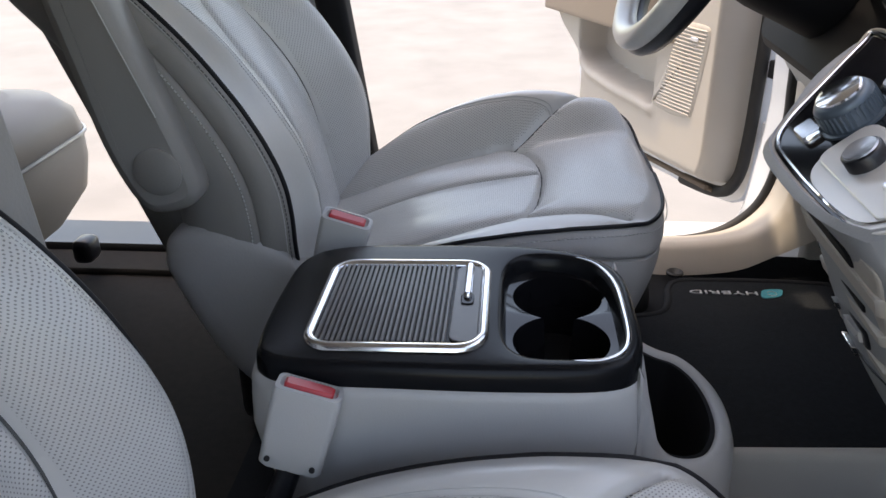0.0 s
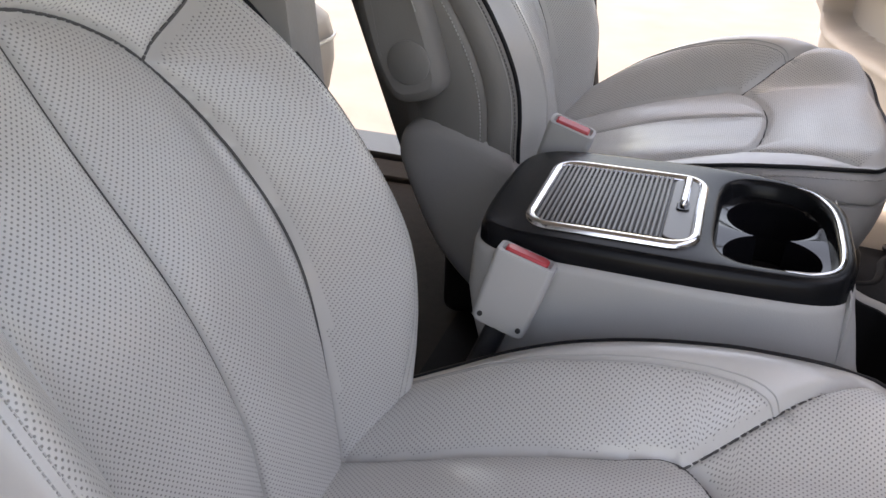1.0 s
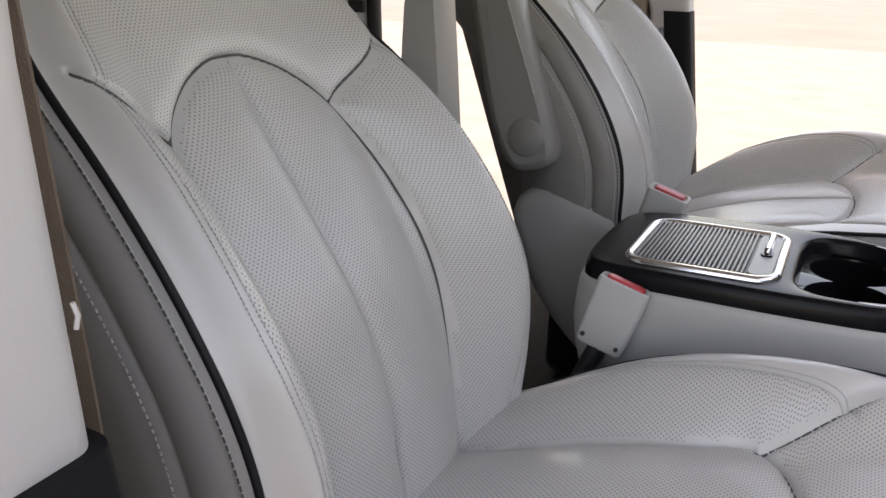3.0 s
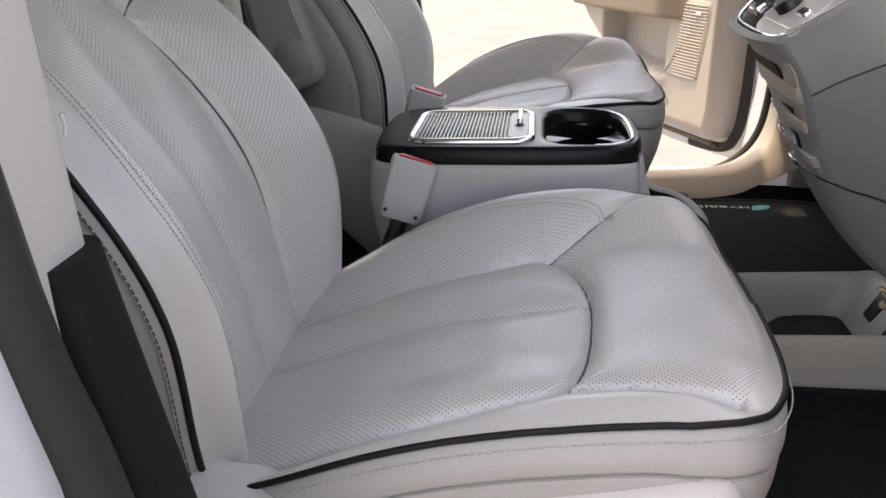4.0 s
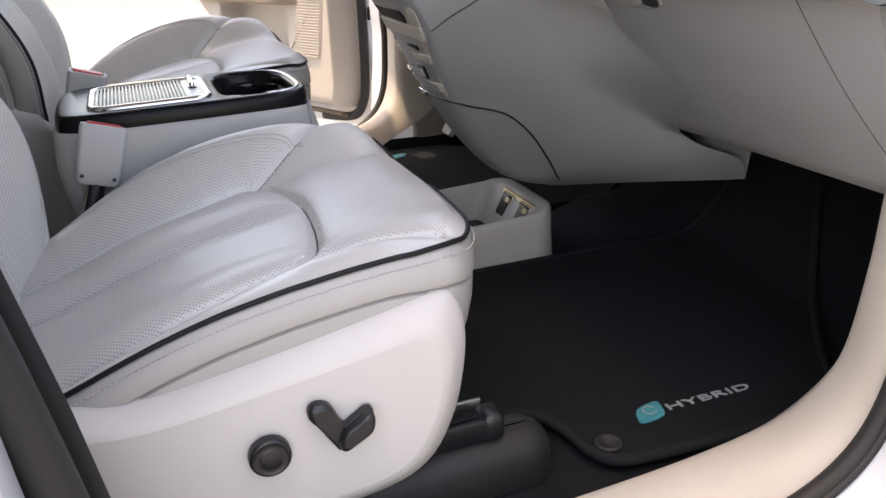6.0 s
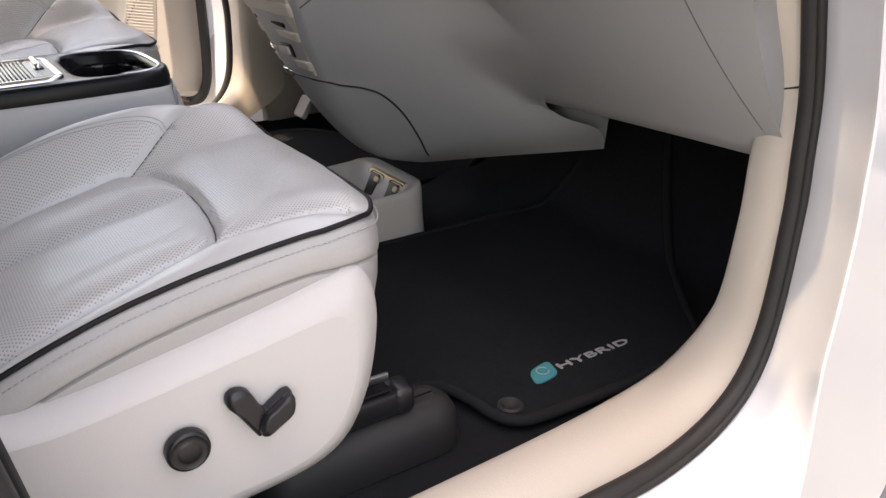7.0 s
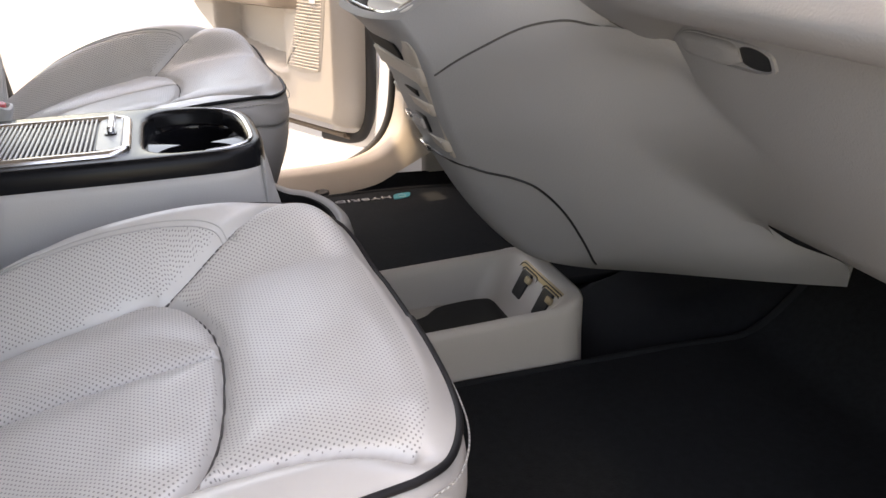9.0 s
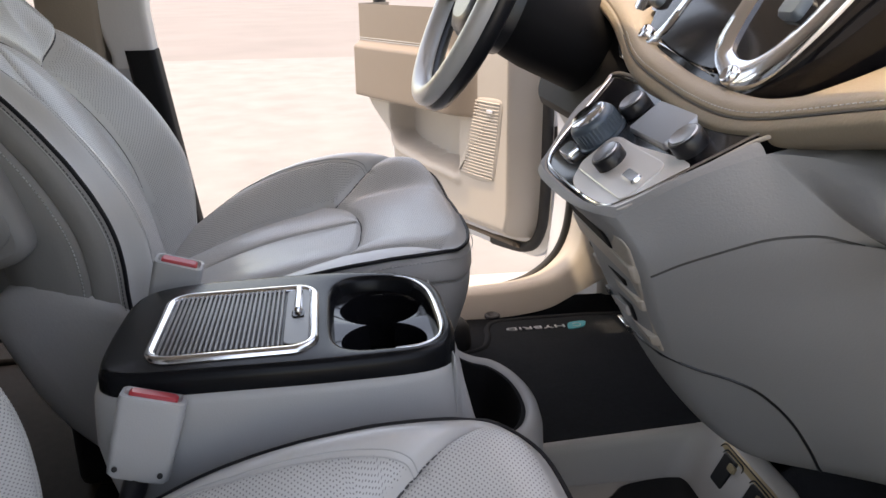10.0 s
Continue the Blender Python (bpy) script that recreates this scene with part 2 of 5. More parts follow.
def lathe(profile, m, n=32):
    """Turned solid: profile of (radius, height) about local z, placed by m."""
    loops = [[m @ Vector((r * math.cos(a), r * math.sin(a), h)) for a in [2 * math.pi * j / n for j in range(n)]] for r, h in profile]
    return rings(loops, True, True)


def dashes(path, r, on=0.0036, pitch=0.0058):
    """Single stitches along a 3D path, as one mesh."""
    P = np.array([tuple(p) for p in path], float)
    s = np.concatenate([[0], np.cumsum(np.linalg.norm(np.diff(P, axis=0), axis=1))])
    at = lambda d: Vector([float(np.interp(d, s, P[:, k])) for k in range(3)])
    bm = bmesh.new()
    d = 0.0
    while d + on < s[-1]:
        tube([at(d), at(d + on)], r, 5, bm=bm)
        d += pitch
    return bm


def seg_dist(P, lines):
    """Distances from an array of 2D points to the nearest of some polylines."""
    best = np.full(len(P), 9.0)
    for line in lines:
        for a, b in zip(line[:-1], line[1:]):
            d = b - a
            t = np.clip(((P - a) @ d) / max(d @ d, 1e-12), 0, 1)
            best = np.minimum(best, np.hypot(*(P - a - t[:, None] * d).T))
    return best


def sma(x):
    x = np.clip(x, 0, 1)
    return x * x * (3 - 2 * x)


def each(f, a):
    """A scalar function over an array, by a fine table."""
    k = np.linspace(a.min() - 1e-6, a.max() + 1e-6, 400)
    return np.interp(a, k, [f(v) for v in k])


def inside(p, poly):
    x, y = p
    c = False
    for (x1, y1), (x2, y2) in zip(poly, poly[1:] + poly[:1]):
        if (y1 > y) != (y2 > y) and x < (x2 - x1) * (y - y1) / (y2 - y1) + x1:
            c = not c
    return c


# ---------------------------------------------------------------- front seats
CZ = itp((-0.17, -0.10, 0.0, 0.10, 0.234, 0.32, 0.36, 0.40), (0.628, 0.648, 0.688, 0.720, 0.744, 0.757, 0.758, 0.748))
CR = itp((-0.17, -0.10, 0.0, 0.10, 0.22, 0.32, 0.40), (0.004, 0.014, 0.036, 0.050, 0.052, 0.036, 0.012))
BX = itp((0.58, 0.65, 0.75, 0.82, 0.95, 1.06, 1.15, 1.22, 1.26), (-0.10, -0.108, -0.133, -0.157, -0.225, -0.292, -0.345, -0.388, -0.418))
BF = itp((0.58, 0.70, 0.78, 0.85, 0.92, 1.0, 1.1, 1.2, 1.26), (0.020, 0.044, 0.068, 0.084, 0.086, 0.073, 0.03, 0.0, -0.004))
BW = itp((0.58, 0.70, 0.80, 0.95, 1.05, 1.15, 1.22, 1.26), (0.19, 0.222, 0.233, 0.232, 0.220, 0.192, 0.160, 0.125))


def both(line):
    return [line, [(a, -b) for a, b in line]]


# cushion pattern for the steep bolster side and, wider, for the low entry side
WELT_IN = spl([(-0.17, 0.116), (0.0, 0.114), (0.12, 0.116), (0.178, 0.120), (0.208, 0.098), (0.226, 0.05), (0.231, 0.0)], 6)
WELT_OUT = spl([(-0.17, 0.204), (-0.06, 0.204), (0.0, 0.203), (0.08, 0.196), (0.15, 0.184), (0.197, 0.168), (0.216, 0.126), (0.227, 0.065), (0.231, 0.0)], 6)
RUN_IN = spl([(0.186, 0.116), (0.25, 0.157), (0.316, 0.204)], 6)
RUN_OUT = spl([(0.195, 0.170), (0.24, 0.172), (0.28, 0.179), (0.335, 0.199)], 6)
WING = spl([(-0.12, 0.208), (0.0, 0.190), (0.1, 0.176), (0.19, 0.170), (0.24, 0.163), (0.262, 0.148)], 5)
OUTER_IN = [tuple(p) for p in WING] + [tuple(p) for p in spl([(0.25, 0.158), (0.318, 0.204)], 3)] + [(0.33, 0.24), (-0.2, 0.24)]
OUTER_OUT = [tuple(p) for p in WELT_OUT[:31]] + [tuple(p) for p in RUN_OUT] + [(0.345, 0.24), (-0.2, 0.24)]


def cush_seams(n):
    """Seams of a cushion whose low entry side is v < 0 (n = -1) or v > 0 (n = 1)."""
    put = lambda line, s: np.array([(a, s * b) for a, b in line], float)
    return [np.array([(-0.17, 0), (0.229, 0)], float), put(WELT_IN, -n), put(RUN_IN, -n), put(WELT_OUT, n), put(RUN_OUT, n)]


def cush_fine(n):
    return [np.array([(a, -n * b) for a, b in WING], float)]


BACK_SEAMS = [np.array(l, float) for l in
              [[(0.60, 0.0), (0.85, 0.0), (1.062, 0.0)]]
              + both(spl([(0.60, 0.105), (0.72, 0.128), (0.85, 0.138), (0.95, 0.132), (1.01, 0.113), (1.045, 0.075), (1.064, 0.03), (1.067, 0.0)], 6))
              + both([(1.01 + 0.0065 * k, 0.113 + 0.0083 * k) for k in range(11)])]
BACK_EDGE = spl([(0.64, 0.165), (0.75, 0.192), (0.86, 0.203), (0.95, 0.202), (1.05, 0.188), (1.15, 0.158), (1.21, 0.125)], 6)
BACK_FINE = [np.array(l, float) for l in both(BACK_EDGE)]


def groove(P, seams, fine):
    d, e = seg_dist(P, seams), seg_dist(P, fine)
    z = -0.0075 * np.exp(-(d / 0.0036) ** 2) - 0.0130 * np.exp(-d / 0.019)
    return z - 0.0022 * np.exp(-(e / 0.0026) ** 2), d, e


def ripple(P, seed, d):
    """Soft unevenness of stuffed leather, fading out at the seams."""
    n = np.array([noise.noise((p[0] * 13, p[1] * 13, seed)) + 0.5 * noise.noise((p[0] * 34, p[1] * 34, seed + 7)) for p in P])
    return 0.0012 * n * sma((d - 0.010) / 0.03)


def front_x(w):
    return 0.292 + 0.104 * (1 - np.minimum(np.abs(w), 1) ** 3.0) ** (1 / 3.0)


def cushion_z(P, seed, low, n):
    """Height of the cushion at points (x, v)."""
    x, v = P[:, 0], P[:, 1]
    rise = each(CR, x) * np.where(v > 0, low[1], low[0])
    z = each(CZ, x) + rise * sma((np.abs(v) - 0.102) / 0.082)
    rho = ((np.abs(v) / 0.226) ** 3 + (np.maximum(x - 0.292, 0) / 0.104) ** 3) ** (1 / 3)
    z -= (rise * np.where(v * n < 0, 0.30, 0.55) + 0.004 + 0.006 * sma((x - 0.2) / 0.15)) * sma((rho - 0.83) / 0.2)
    g, d, e = groove(P, cush_seams(n), cush_fine(n))
    g = g * sma((0.224 - np.abs(v)) / 0.024)
    return z + g + 0.0075 + ripple(P, seed, d), d, e


def back_x(P, seed):
    """Forward place of the backrest at points (z, v)."""
    z, v = P[:, 0], P[:, 1]
    w = np.abs(v) / each(BW, z)
    x = each(BX, z) + each(BF, z) * sma((np.abs(v) - 0.112) / 0.085)
    x -= 0.028 * sma((w - 0.86) / 0.14) + 0.045 * sma((z - 1.15) / 0.075) ** 2
    g, d, e = groove(P, BACK_SEAMS, BACK_FINE)
    x += g + 0.0075 + 0.012 * sma((0.14 - np.abs(v)) / 0.14) * sma((z - 0.68) / 0.1) * sma((1.0 - z) / 0.15)
    return x + ripple(P, seed + 3, d), d, e


def skin_mesh(P3, uv, perf, N, M):
    """A grid mesh of (N+1) x (M+1) points with a UV map in metres; perforated faces take the second material."""
    bm = bmesh.new()
    vs = [bm.verts.new(p) for p in P3]
    lay = bm.loops.layers.uv.new("UVMap")
    for i in range(N):
        for j in range(M):
            q = (i * (M + 1) + j, i * (M + 1) + j + 1, (i + 1) * (M + 1) + j + 1, (i + 1) * (M + 1) + j)
            f = bm.faces.new([vs[k] for k in q])
            f.material_index = 1 if all(perf[k] for k in q) else 0
            for l, k in zip(f.loops, q):
                l[lay].uv = uv[k]
    return bm


def arc_uv(P3, first, N, M):
    """u from the given values, v as length along each row from its middle."""
    A = np.array(P3).reshape(N + 1, M + 1, 3)
    st = np.linalg.norm(np.diff(A, axis=1), axis=2)
    arc = np.concatenate([np.zeros((N + 1, 1)), np.cumsum(st, axis=1)], axis=1)
    arc -= arc[:, M // 2:M // 2 + 1]
    return np.stack([first, arc.ravel()], 1)


def build_seat(name, label, y0, sg, dx=0.0, dz=0.0, lean=-0.30, long=1.0, low=(0.18, 1.14), n=-1, deep=1.0, crown=0.0):
    """A front bucket seat. v runs from the door side (-) to the console side (+)."""
    def W(x, v, z):
        return Vector((x + dx, y0 + sg * v, z + dz))

    def WB(x, v, z):
        return W(x - 0.008, v * 0.965 if v < 0 else v, z) if n < 0 else W(x, v, z)

    seat = thing(name, label, "seat", (dx, y0, 0.452))
    # cushion top
    N, M = 190, 160
    xr = -0.165
    w = np.linspace(-1, 1, M + 1)
    w = np.sign(w) * (1 - (1 - np.abs(w)) ** 1.12)
    S, Wg = np.meshgrid(np.linspace(0, 1, N + 1), w, indexing="ij")
    X = xr + S * (front_x(Wg) - xr)
    V = Wg * (0.226 - 0.012 * sma((0.0 - X) / 0.15))
    P = np.stack([X.ravel(), V.ravel()], 1)
    Z, d, e = cushion_z(P, y0 * 3, low, n)
    Z = Z + crown
    outer = np.array([inside((x, abs(v)), OUTER_OUT if v * n > 0 else OUTER_IN) for x, v in P]) | (np.abs(P[:, 1]) > 0.205) \
        | ((front_x(Wg).ravel() - P[:, 0] < 0.02) & (P[:, 0] > 0.2))
    P3 = [W(x - (0.007 * sm((x - 0.28) / 0.10) if n < 0 else 0.0), v, z) for (x, v), z in zip(P, Z)]
    cushion = part("cushion", skin_mesh(P3, arc_uv(P3, P[:, 0] * 1.02, N, M), ~outer & (d > 0.0030), N, M), [LEATHER, PERF], seat,
                   "perforated light grey leather with sewn seams")
    at = lambda i, j: P3[i * (M + 1) + j]
    edge = [at(i, 0) for i in range(N + 1)] + [at(N, j) for j in range(1, M + 1)] + [at(i, M) for i in range(N - 1, -1, -1)]
    for line in cush_seams(n):
        L = line[(line[:, 0] > -0.15)]
        L = np.array(spl(L, 6)) if len(L) > 2 else np.array([L[0] + (L[-1] - L[0]) * t for t in np.linspace(0, 1, 40)]) if len(L) == 2 else np.array([(-0.15 + 0.375 * t, 0.0) for t in np.linspace(0, 1, 40)])
        part("seam", tube([W(x, v, z + crown + 0.0012) for (x, v), z in zip(L, cushion_z(L, y0 * 3, low, n)[0])], 0.0013, 5), SEAM, cushion)
    for line in cush_fine(n):
        for off in (-0.0028, 0.0028):
            L = np.array(spl(line, 4)) + np.array((0, off))
            part("stitching", tube([W(x, v, z + crown + 0.0004) for (x, v), z in zip(L, cushion_z(L, y0 * 3, low, n)[0])], 0.0007, 5), STITCH, cushion)
    # outward direction in plan along the edge
    E = [np.array((p.x, p.y)) for p in edge]
    outs = []
    c = np.array((dx + 0.1, y0))
    for i in range(len(E)):
        t = E[min(i + 3, len(E) - 1)] - E[max(i - 3, 0)]
        o = np.array((t[1], -t[0])) / max(np.linalg.norm(t), 1e-9)
        outs.append(o if o @ (E[i] - c) > 0 else -o)
    part("piping", tube([(p.x + 0.002 * o[0], p.y + 0.002 * o[1], p.z - 0.001) for p, o in zip(edge, outs)][::2], 0.0029, 8), PIPE, cushion, "black piping")
    prof = ((-0.002, -0.002), (0.007, -0.008), (0.013, -0.022), (0.015, -0.032), (0.0135, -0.0355), (0.0085, -0.0375), (0.0135, -0.0395),
            (0.015, -0.058), (0.012, -0.078), (0.004, -0.1), (-0.012, -0.135), (-0.03, -0.17))
    rows = []
    for o, dzz in prof:
        r = []
        for p, n2 in zip(edge, outs):
            front = sm((p.x - dx - 0.25) / 0.12)
            r.append((p.x + n2[0] * (o * (1 - 0.4 * front) - 0.02 * front * sm(-dzz / 0.17)), p.y + n2[1] * o, p.z + dzz * (1 + 0.25 * front)))
        rows.append(r)
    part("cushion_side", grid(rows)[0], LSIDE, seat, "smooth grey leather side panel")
    part("stitching", dashes([(p.x + 0.0090 * o[0], p.y + 0.0090 * o[1], p.z - 0.0112) for p, o in zip(edge, outs)][8:-8:2], 0.0007, 0.0042, 0.0056), STITCH, cushion)

    # backrest front
    N, M = 210, 160
    S, Wg = np.meshgrid(np.linspace(0.585, 1.226, N + 1), w, indexing="ij")
    V = Wg * each(BW, S.ravel()).reshape(S.shape)
    P = np.stack([S.ravel(), V.ravel()], 1)
    X, d, e = back_x(P, y0 * 3)
    lim = np.interp(P[:, 0], [p[0] for p in BACK_EDGE], [p[1] for p in BACK_EDGE])
    perf = (np.abs(P[:, 1]) < lim - 0.003) & (d > 0.0030) & (P[:, 0] > 0.6) & (P[:, 0] < 1.214)
    P3 = [WB(x, v, z) for (z, v), x in zip(P, X)]
    back = part("backrest", skin_mesh(P3, arc_uv(P3, P[:, 0] * 1.1, N, M), perf, N, M), [LEATHER, PERF], seat, "perforated light grey leather with sewn seams")
    at = lambda i, j: P3[i * (M + 1) + j]
    edge = [at(i, 0) for i in range(0, N + 1, 2)] + [at(N, j) for j in range(2, M + 1, 2)] + [at(i, M) for i in range(N - 2, -1, -2)]
    for line in BACK_SEAMS:
        L = np.array(spl(line, 12 if len(line) < 5 else 3))
        part("seam", tube([WB(x + 0.0020, v, z) for (z, v), x in zip(L, back_x(L, y0 * 3)[0])], 0.0015, 5), SEAM, back)
    for line in BACK_FINE:
        for off in (-0.0028, 0.0028):
            L = np.array(spl(line, 4)) + np.array((0, off))
            part("stitching", dashes([WB(x + 0.0004, v, z) for (z, v), x in zip(L, back_x(L, y0 * 3)[0])], 0.0006, 0.0026, 0.0040), STITCH, back)
    outs = []
    for i, p in enumerate(edge):
        t = edge[min(i + 2, len(edge) - 1)] - edge[max(i - 2, 0)]
        o = np.array((t.z, -t.y)) / max(1e-9, math.hypot(t.y, t.z))
        if o @ np.array((p.y - y0, p.z - 0.9 - dz)) < 0:
            o = -o
        outs.append(o)
    part("piping", tube([(p.x - 0.002, p.y + 0.003 * o[0], p.z + 0.003 * o[1]) for p, o in zip(edge, outs)], 0.0032, 8), PIPE, back, "black piping")
    rows = []
    for o, b in ((-0.001, 0.0), (0.008, 0.008), (0.014, 0.03), (0.015, 0.055), (0.0115, 0.060), (0.015, 0.065), (0.014, 0.10), (0.008, 0.15), (-0.004, 0.19), (-0.03, 0.215)):
        rows.append([(p.x - deep * b * (1.0 - 0.25 * sm((p.z - dz - 1.0) / 0.25)), p.y + o * n2[0], p.z + o * n2[1] - b * 0.12) for p, n2 in zip(edge, outs)])
    part("stitching", dashes([(a[0], a[1] * 0.5 + b[1] * 0.5 + 0.0008 * n2[0], a[2] * 0.5 + b[2] * 0.5 + 0.0008 * n2[1]) for a, b, n2 in zip(rows[1], rows[2], outs)], 0.0008, 0.0042, 0.0062), SEAM, back, "dark stitching")
    # driver's backrest: less light there, put in as the darker leather copy
    part("backrest_side", grid(rows)[0], LSHADE if n > 0 else LSIDE, seat, "smooth grey leather side panel")
    last = [Vector(p) for p in rows[-1]]
    bm = bmesh.new()
    bm.faces.new([bm.verts.new(p) for p in last])
    bmesh.ops.triangulate(bm, faces=bm.faces)
    part("back_panel", bm, LSHADE if n > 0 else SHIELD, seat, "plain grey plastic back shell")
    part("stitching", dashes([(p.x - 0.072 * deep, p.y + 0.0155 * o[0], p.z + 0.0155 * o[1] - 0.008) for p, o in zip(edge, outs)][4:-4], 0.0010), STITCH, back)
    part("stitching", tube([(p.x - 0.011, p.y + 0.0095 * o[0], p.z + 0.0095 * o[1] - 0.001) for p, o in zip(edge, outs)][4:-4], 0.0009, 5), STITCH, back)

    # headrest on two posts
    for v in (-0.083, 0.057):
        guide = part("post_guide", pillow([(0.034 * math.cos(a), 0.019 * math.sin(a)) for a in np.linspace(0, 2 * math.pi, 25)[:-1]],
                                          ((0, -0.02), (0, 0.004), (0.004, 0.009), (0.014, 0.010)), lambda a, b, h, v=v: W(-0.412 + b, v + a, 1.208 + h + 0.25 * b)), LSHADE, seat, "grey plastic post guide")
        part("post", tube([W(-0.418, v, 1.19), W(-0.440, v, 1.33)], 0.006, 12), CHROME, seat, "bare steel post")
    part("headrest", pillow(rrect(-0.13, 0.13, -0.10, 0.10, 0.07), ((0.03, -0.055), (0.006, -0.04), (0, -0.01), (0.0, 0.02), (0.008, 0.045), (0.03, 0.06)),
                            lambda a, b, h: W(-0.445 + h - 0.3 * b, a, 1.40 + b)), LEATHER, seat)

    # plastic side shields
    out2 = spl([(-0.27, 0.60), (-0.25, 0.66), (-0.16, 0.676), (-0.06, 0.670), (0.02, 0.664), (0.125, 0.680), (0.228, 0.700), (0.305, 0.715), (0.331, 0.705),
                (0.341, 0.665), (0.336, 0.61), (0.322, 0.56), (0.296, 0.518), (0.25, 0.496), (0.15, 0.486), (0.0, 0.48), (-0.2, 0.48)], 6, True)
    sh = part("side_shield", pillow(out2, ((0, -0.04), (0, 0.0), (0.002, 0.006), (0.007, 0.012), (0.022, 0.024), (0.030, 0.028), (0.036, 0.029)),
                                    lambda a, b, h: W(a, -0.236 - h, b), draw=shrink), SHIELD, seat, "light grey plastic seat shield")
    in2 = spl([(-0.272, 0.69), (-0.276, 0.725), (-0.262, 0.752), (-0.22, 0.766), (-0.165, 0.762), (-0.115, 0.738), (-0.08, 0.708), (0.05, 0.685), (0.2, 0.68), (0.30, 0.685), (0.325, 0.66), (0.31, 0.58),
               (0.26, 0.49), (0.1, 0.46), (-0.09, 0.46), (-0.155, 0.498), (-0.222, 0.575)], 6, True)
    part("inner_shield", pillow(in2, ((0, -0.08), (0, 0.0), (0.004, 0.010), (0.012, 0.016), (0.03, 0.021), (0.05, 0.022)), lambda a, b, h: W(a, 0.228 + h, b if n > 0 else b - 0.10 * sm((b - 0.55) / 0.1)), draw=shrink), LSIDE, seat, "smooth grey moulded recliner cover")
    # filler between backrest and cushion, floor pedestal
    part("pedestal", box(-0.22, 0.24, -0.20, 0.20, 0.452, 0.62, 0.02, Matrix.Translation((dx, y0, 0))), BLACK, seat)
    for v in (-0.215, 0.17):
        track = part("seat_track", box(-0.10, 0.375, -0.015, 0.015, 0.515, 0.543, 0.004, Matrix.Translation((dx, y0 + sg * v - 0.004, 0))), BLACK, seat, "black steel seat track")
        part("track_top", box(-0.09, 0.36, -0.009, 0.009, 0.5435, 0.549, 0.002, Matrix.Translation((dx, y0 + sg * v - 0.004, 0))), SATIN, track)
        part("rail_edge", box(-0.08, 0.372, 0.0165, 0.0215, 0.520, 0.552, 0.0015, Matrix.Translation((dx, y0 + sg * v - 0.004, 0))), STEEL, track, "bare steel rail edge")
        for k in range(3):
            part("rail_slot", box(0.285 + 0.028 * k, 0.303 + 0.028 * k, -0.006, 0.006, 0.5490, 0.5502, 0.0004, Matrix.Translation((dx, y0 + sg * v - 0.004, 0))), DEEP, track)
        part("track_end_cap", box(0.362, 0.388, -0.018, 0.018, 0.514, 0.547, 0.007, Matrix.Translation((dx, y0 + sg * v - 0.004, 0))), BLACK, track)
        part("track_foot", pillow(rrect(0.20, 0.455, -0.038, 0.048, 0.042, 8), ((0, 0.452), (0.001, 0.472), (0.004, 0.490), (0.010, 0.502), (0.019, 0.509), (0.030, 0.512)),
                                  lambda a, b, h: (a + dx, y0 + sg * v + b * sg, h)), RUBBER, track)
    # folded-up armrest on the console side
    c = np.array((-0.243 if long == 1 else -0.226, 0.858))
    up = np.array((lean, 1.0))
    up /= np.linalg.norm(up)
    sd = np.array((up[1], -up[0]))
    arm = spl([c + up * a * long + sd * b * (1 if long == 1 else 0.72) for a, b in ((-0.056, 0.0), (-0.042, 0.036), (0.02, 0.042), (0.14, 0.035), (0.27, 0.026), (0.345, 0.016), (0.36, -0.010),
                                                 (0.31, -0.034), (0.14, -0.050), (0.03, -0.056), (-0.042, -0.042))], 5, True)
    am = part("armrest", pillow(arm, ((0.004, 0.0), (0, 0.01), (0, 0.045), (0.004, 0.052), (0.014, 0.056)), lambda a, b, h: W(a, 0.226 + h, b)), LSHADE, seat,
              "grey leather armrest folded upright")
    part("pivot_cap", lathe(((0.030, 0), (0.030, 0.0585), (0.027, 0.0605), (0.0, 0.061)), Matrix.Translation(W(c[0], 0.226, c[1])) @ Matrix.Rotation(radians(-90 * sg), 4, "X"), 36), LSHADE, am)
    part("stitching", tube([W(*(p[0], 0.2835, p[1])) for p in inset(arm, 0.012)][12:34], 0.0009, 5), STITCH, am)
    return seat, W, sh


pseat, PW, pshield = build_seat("passenger_seat", "light grey perforated leather front bucket seat with black piping", -0.432, 1, 0.008, lean=-0.02, long=0.86, low=(0.18, 1.03))
dseat, DW, dshield = build_seat("driver_seat", "light grey perforated leather front bucket seat beside the steering wheel", 0.432, -1, 0.012, 0.035, low=(1.36, 0.12), n=1, deep=0.76, crown=0.017)

# seat controls on the door-side shield of the passenger seat
KY = -0.702
part("recliner_knob", lathe(((0.0205, 0), (0.0205, 0.008), (0.0195, 0.0105), (0.0175, 0.0112), (0.0165, 0.0104), (0.0110, 0.0102), (0.0100, 0.0108), (0.0085, 0.0114), (0.0, 0.0116)),
                            Matrix.Translation((0.132, KY + 0.002, 0.594)) @ Matrix.Rotation(radians(90), 4, "X"), 40), BLACK, pshield, "round black lumbar knob")
lever = spl([(0.164, 0.636), (0.173, 0.640), (0.185, 0.634), (0.196, 0.612), (0.205, 0.615), (0.218, 0.623), (0.226, 0.620), (0.224, 0.602),
             (0.205, 0.590), (0.191, 0.583), (0.186, 0.588), (0.172, 0.612), (0.163, 0.625)], 5, True)
part("seat_switch", pillow(lever, ((0, 0), (0, 0.007), (0.002, 0.0105), (0.006, 0.012)), lambda a, b, h: (a + 0.009, KY - h + 0.002, b), draw=shrink), BLACK, pshield, "black power seat switch")
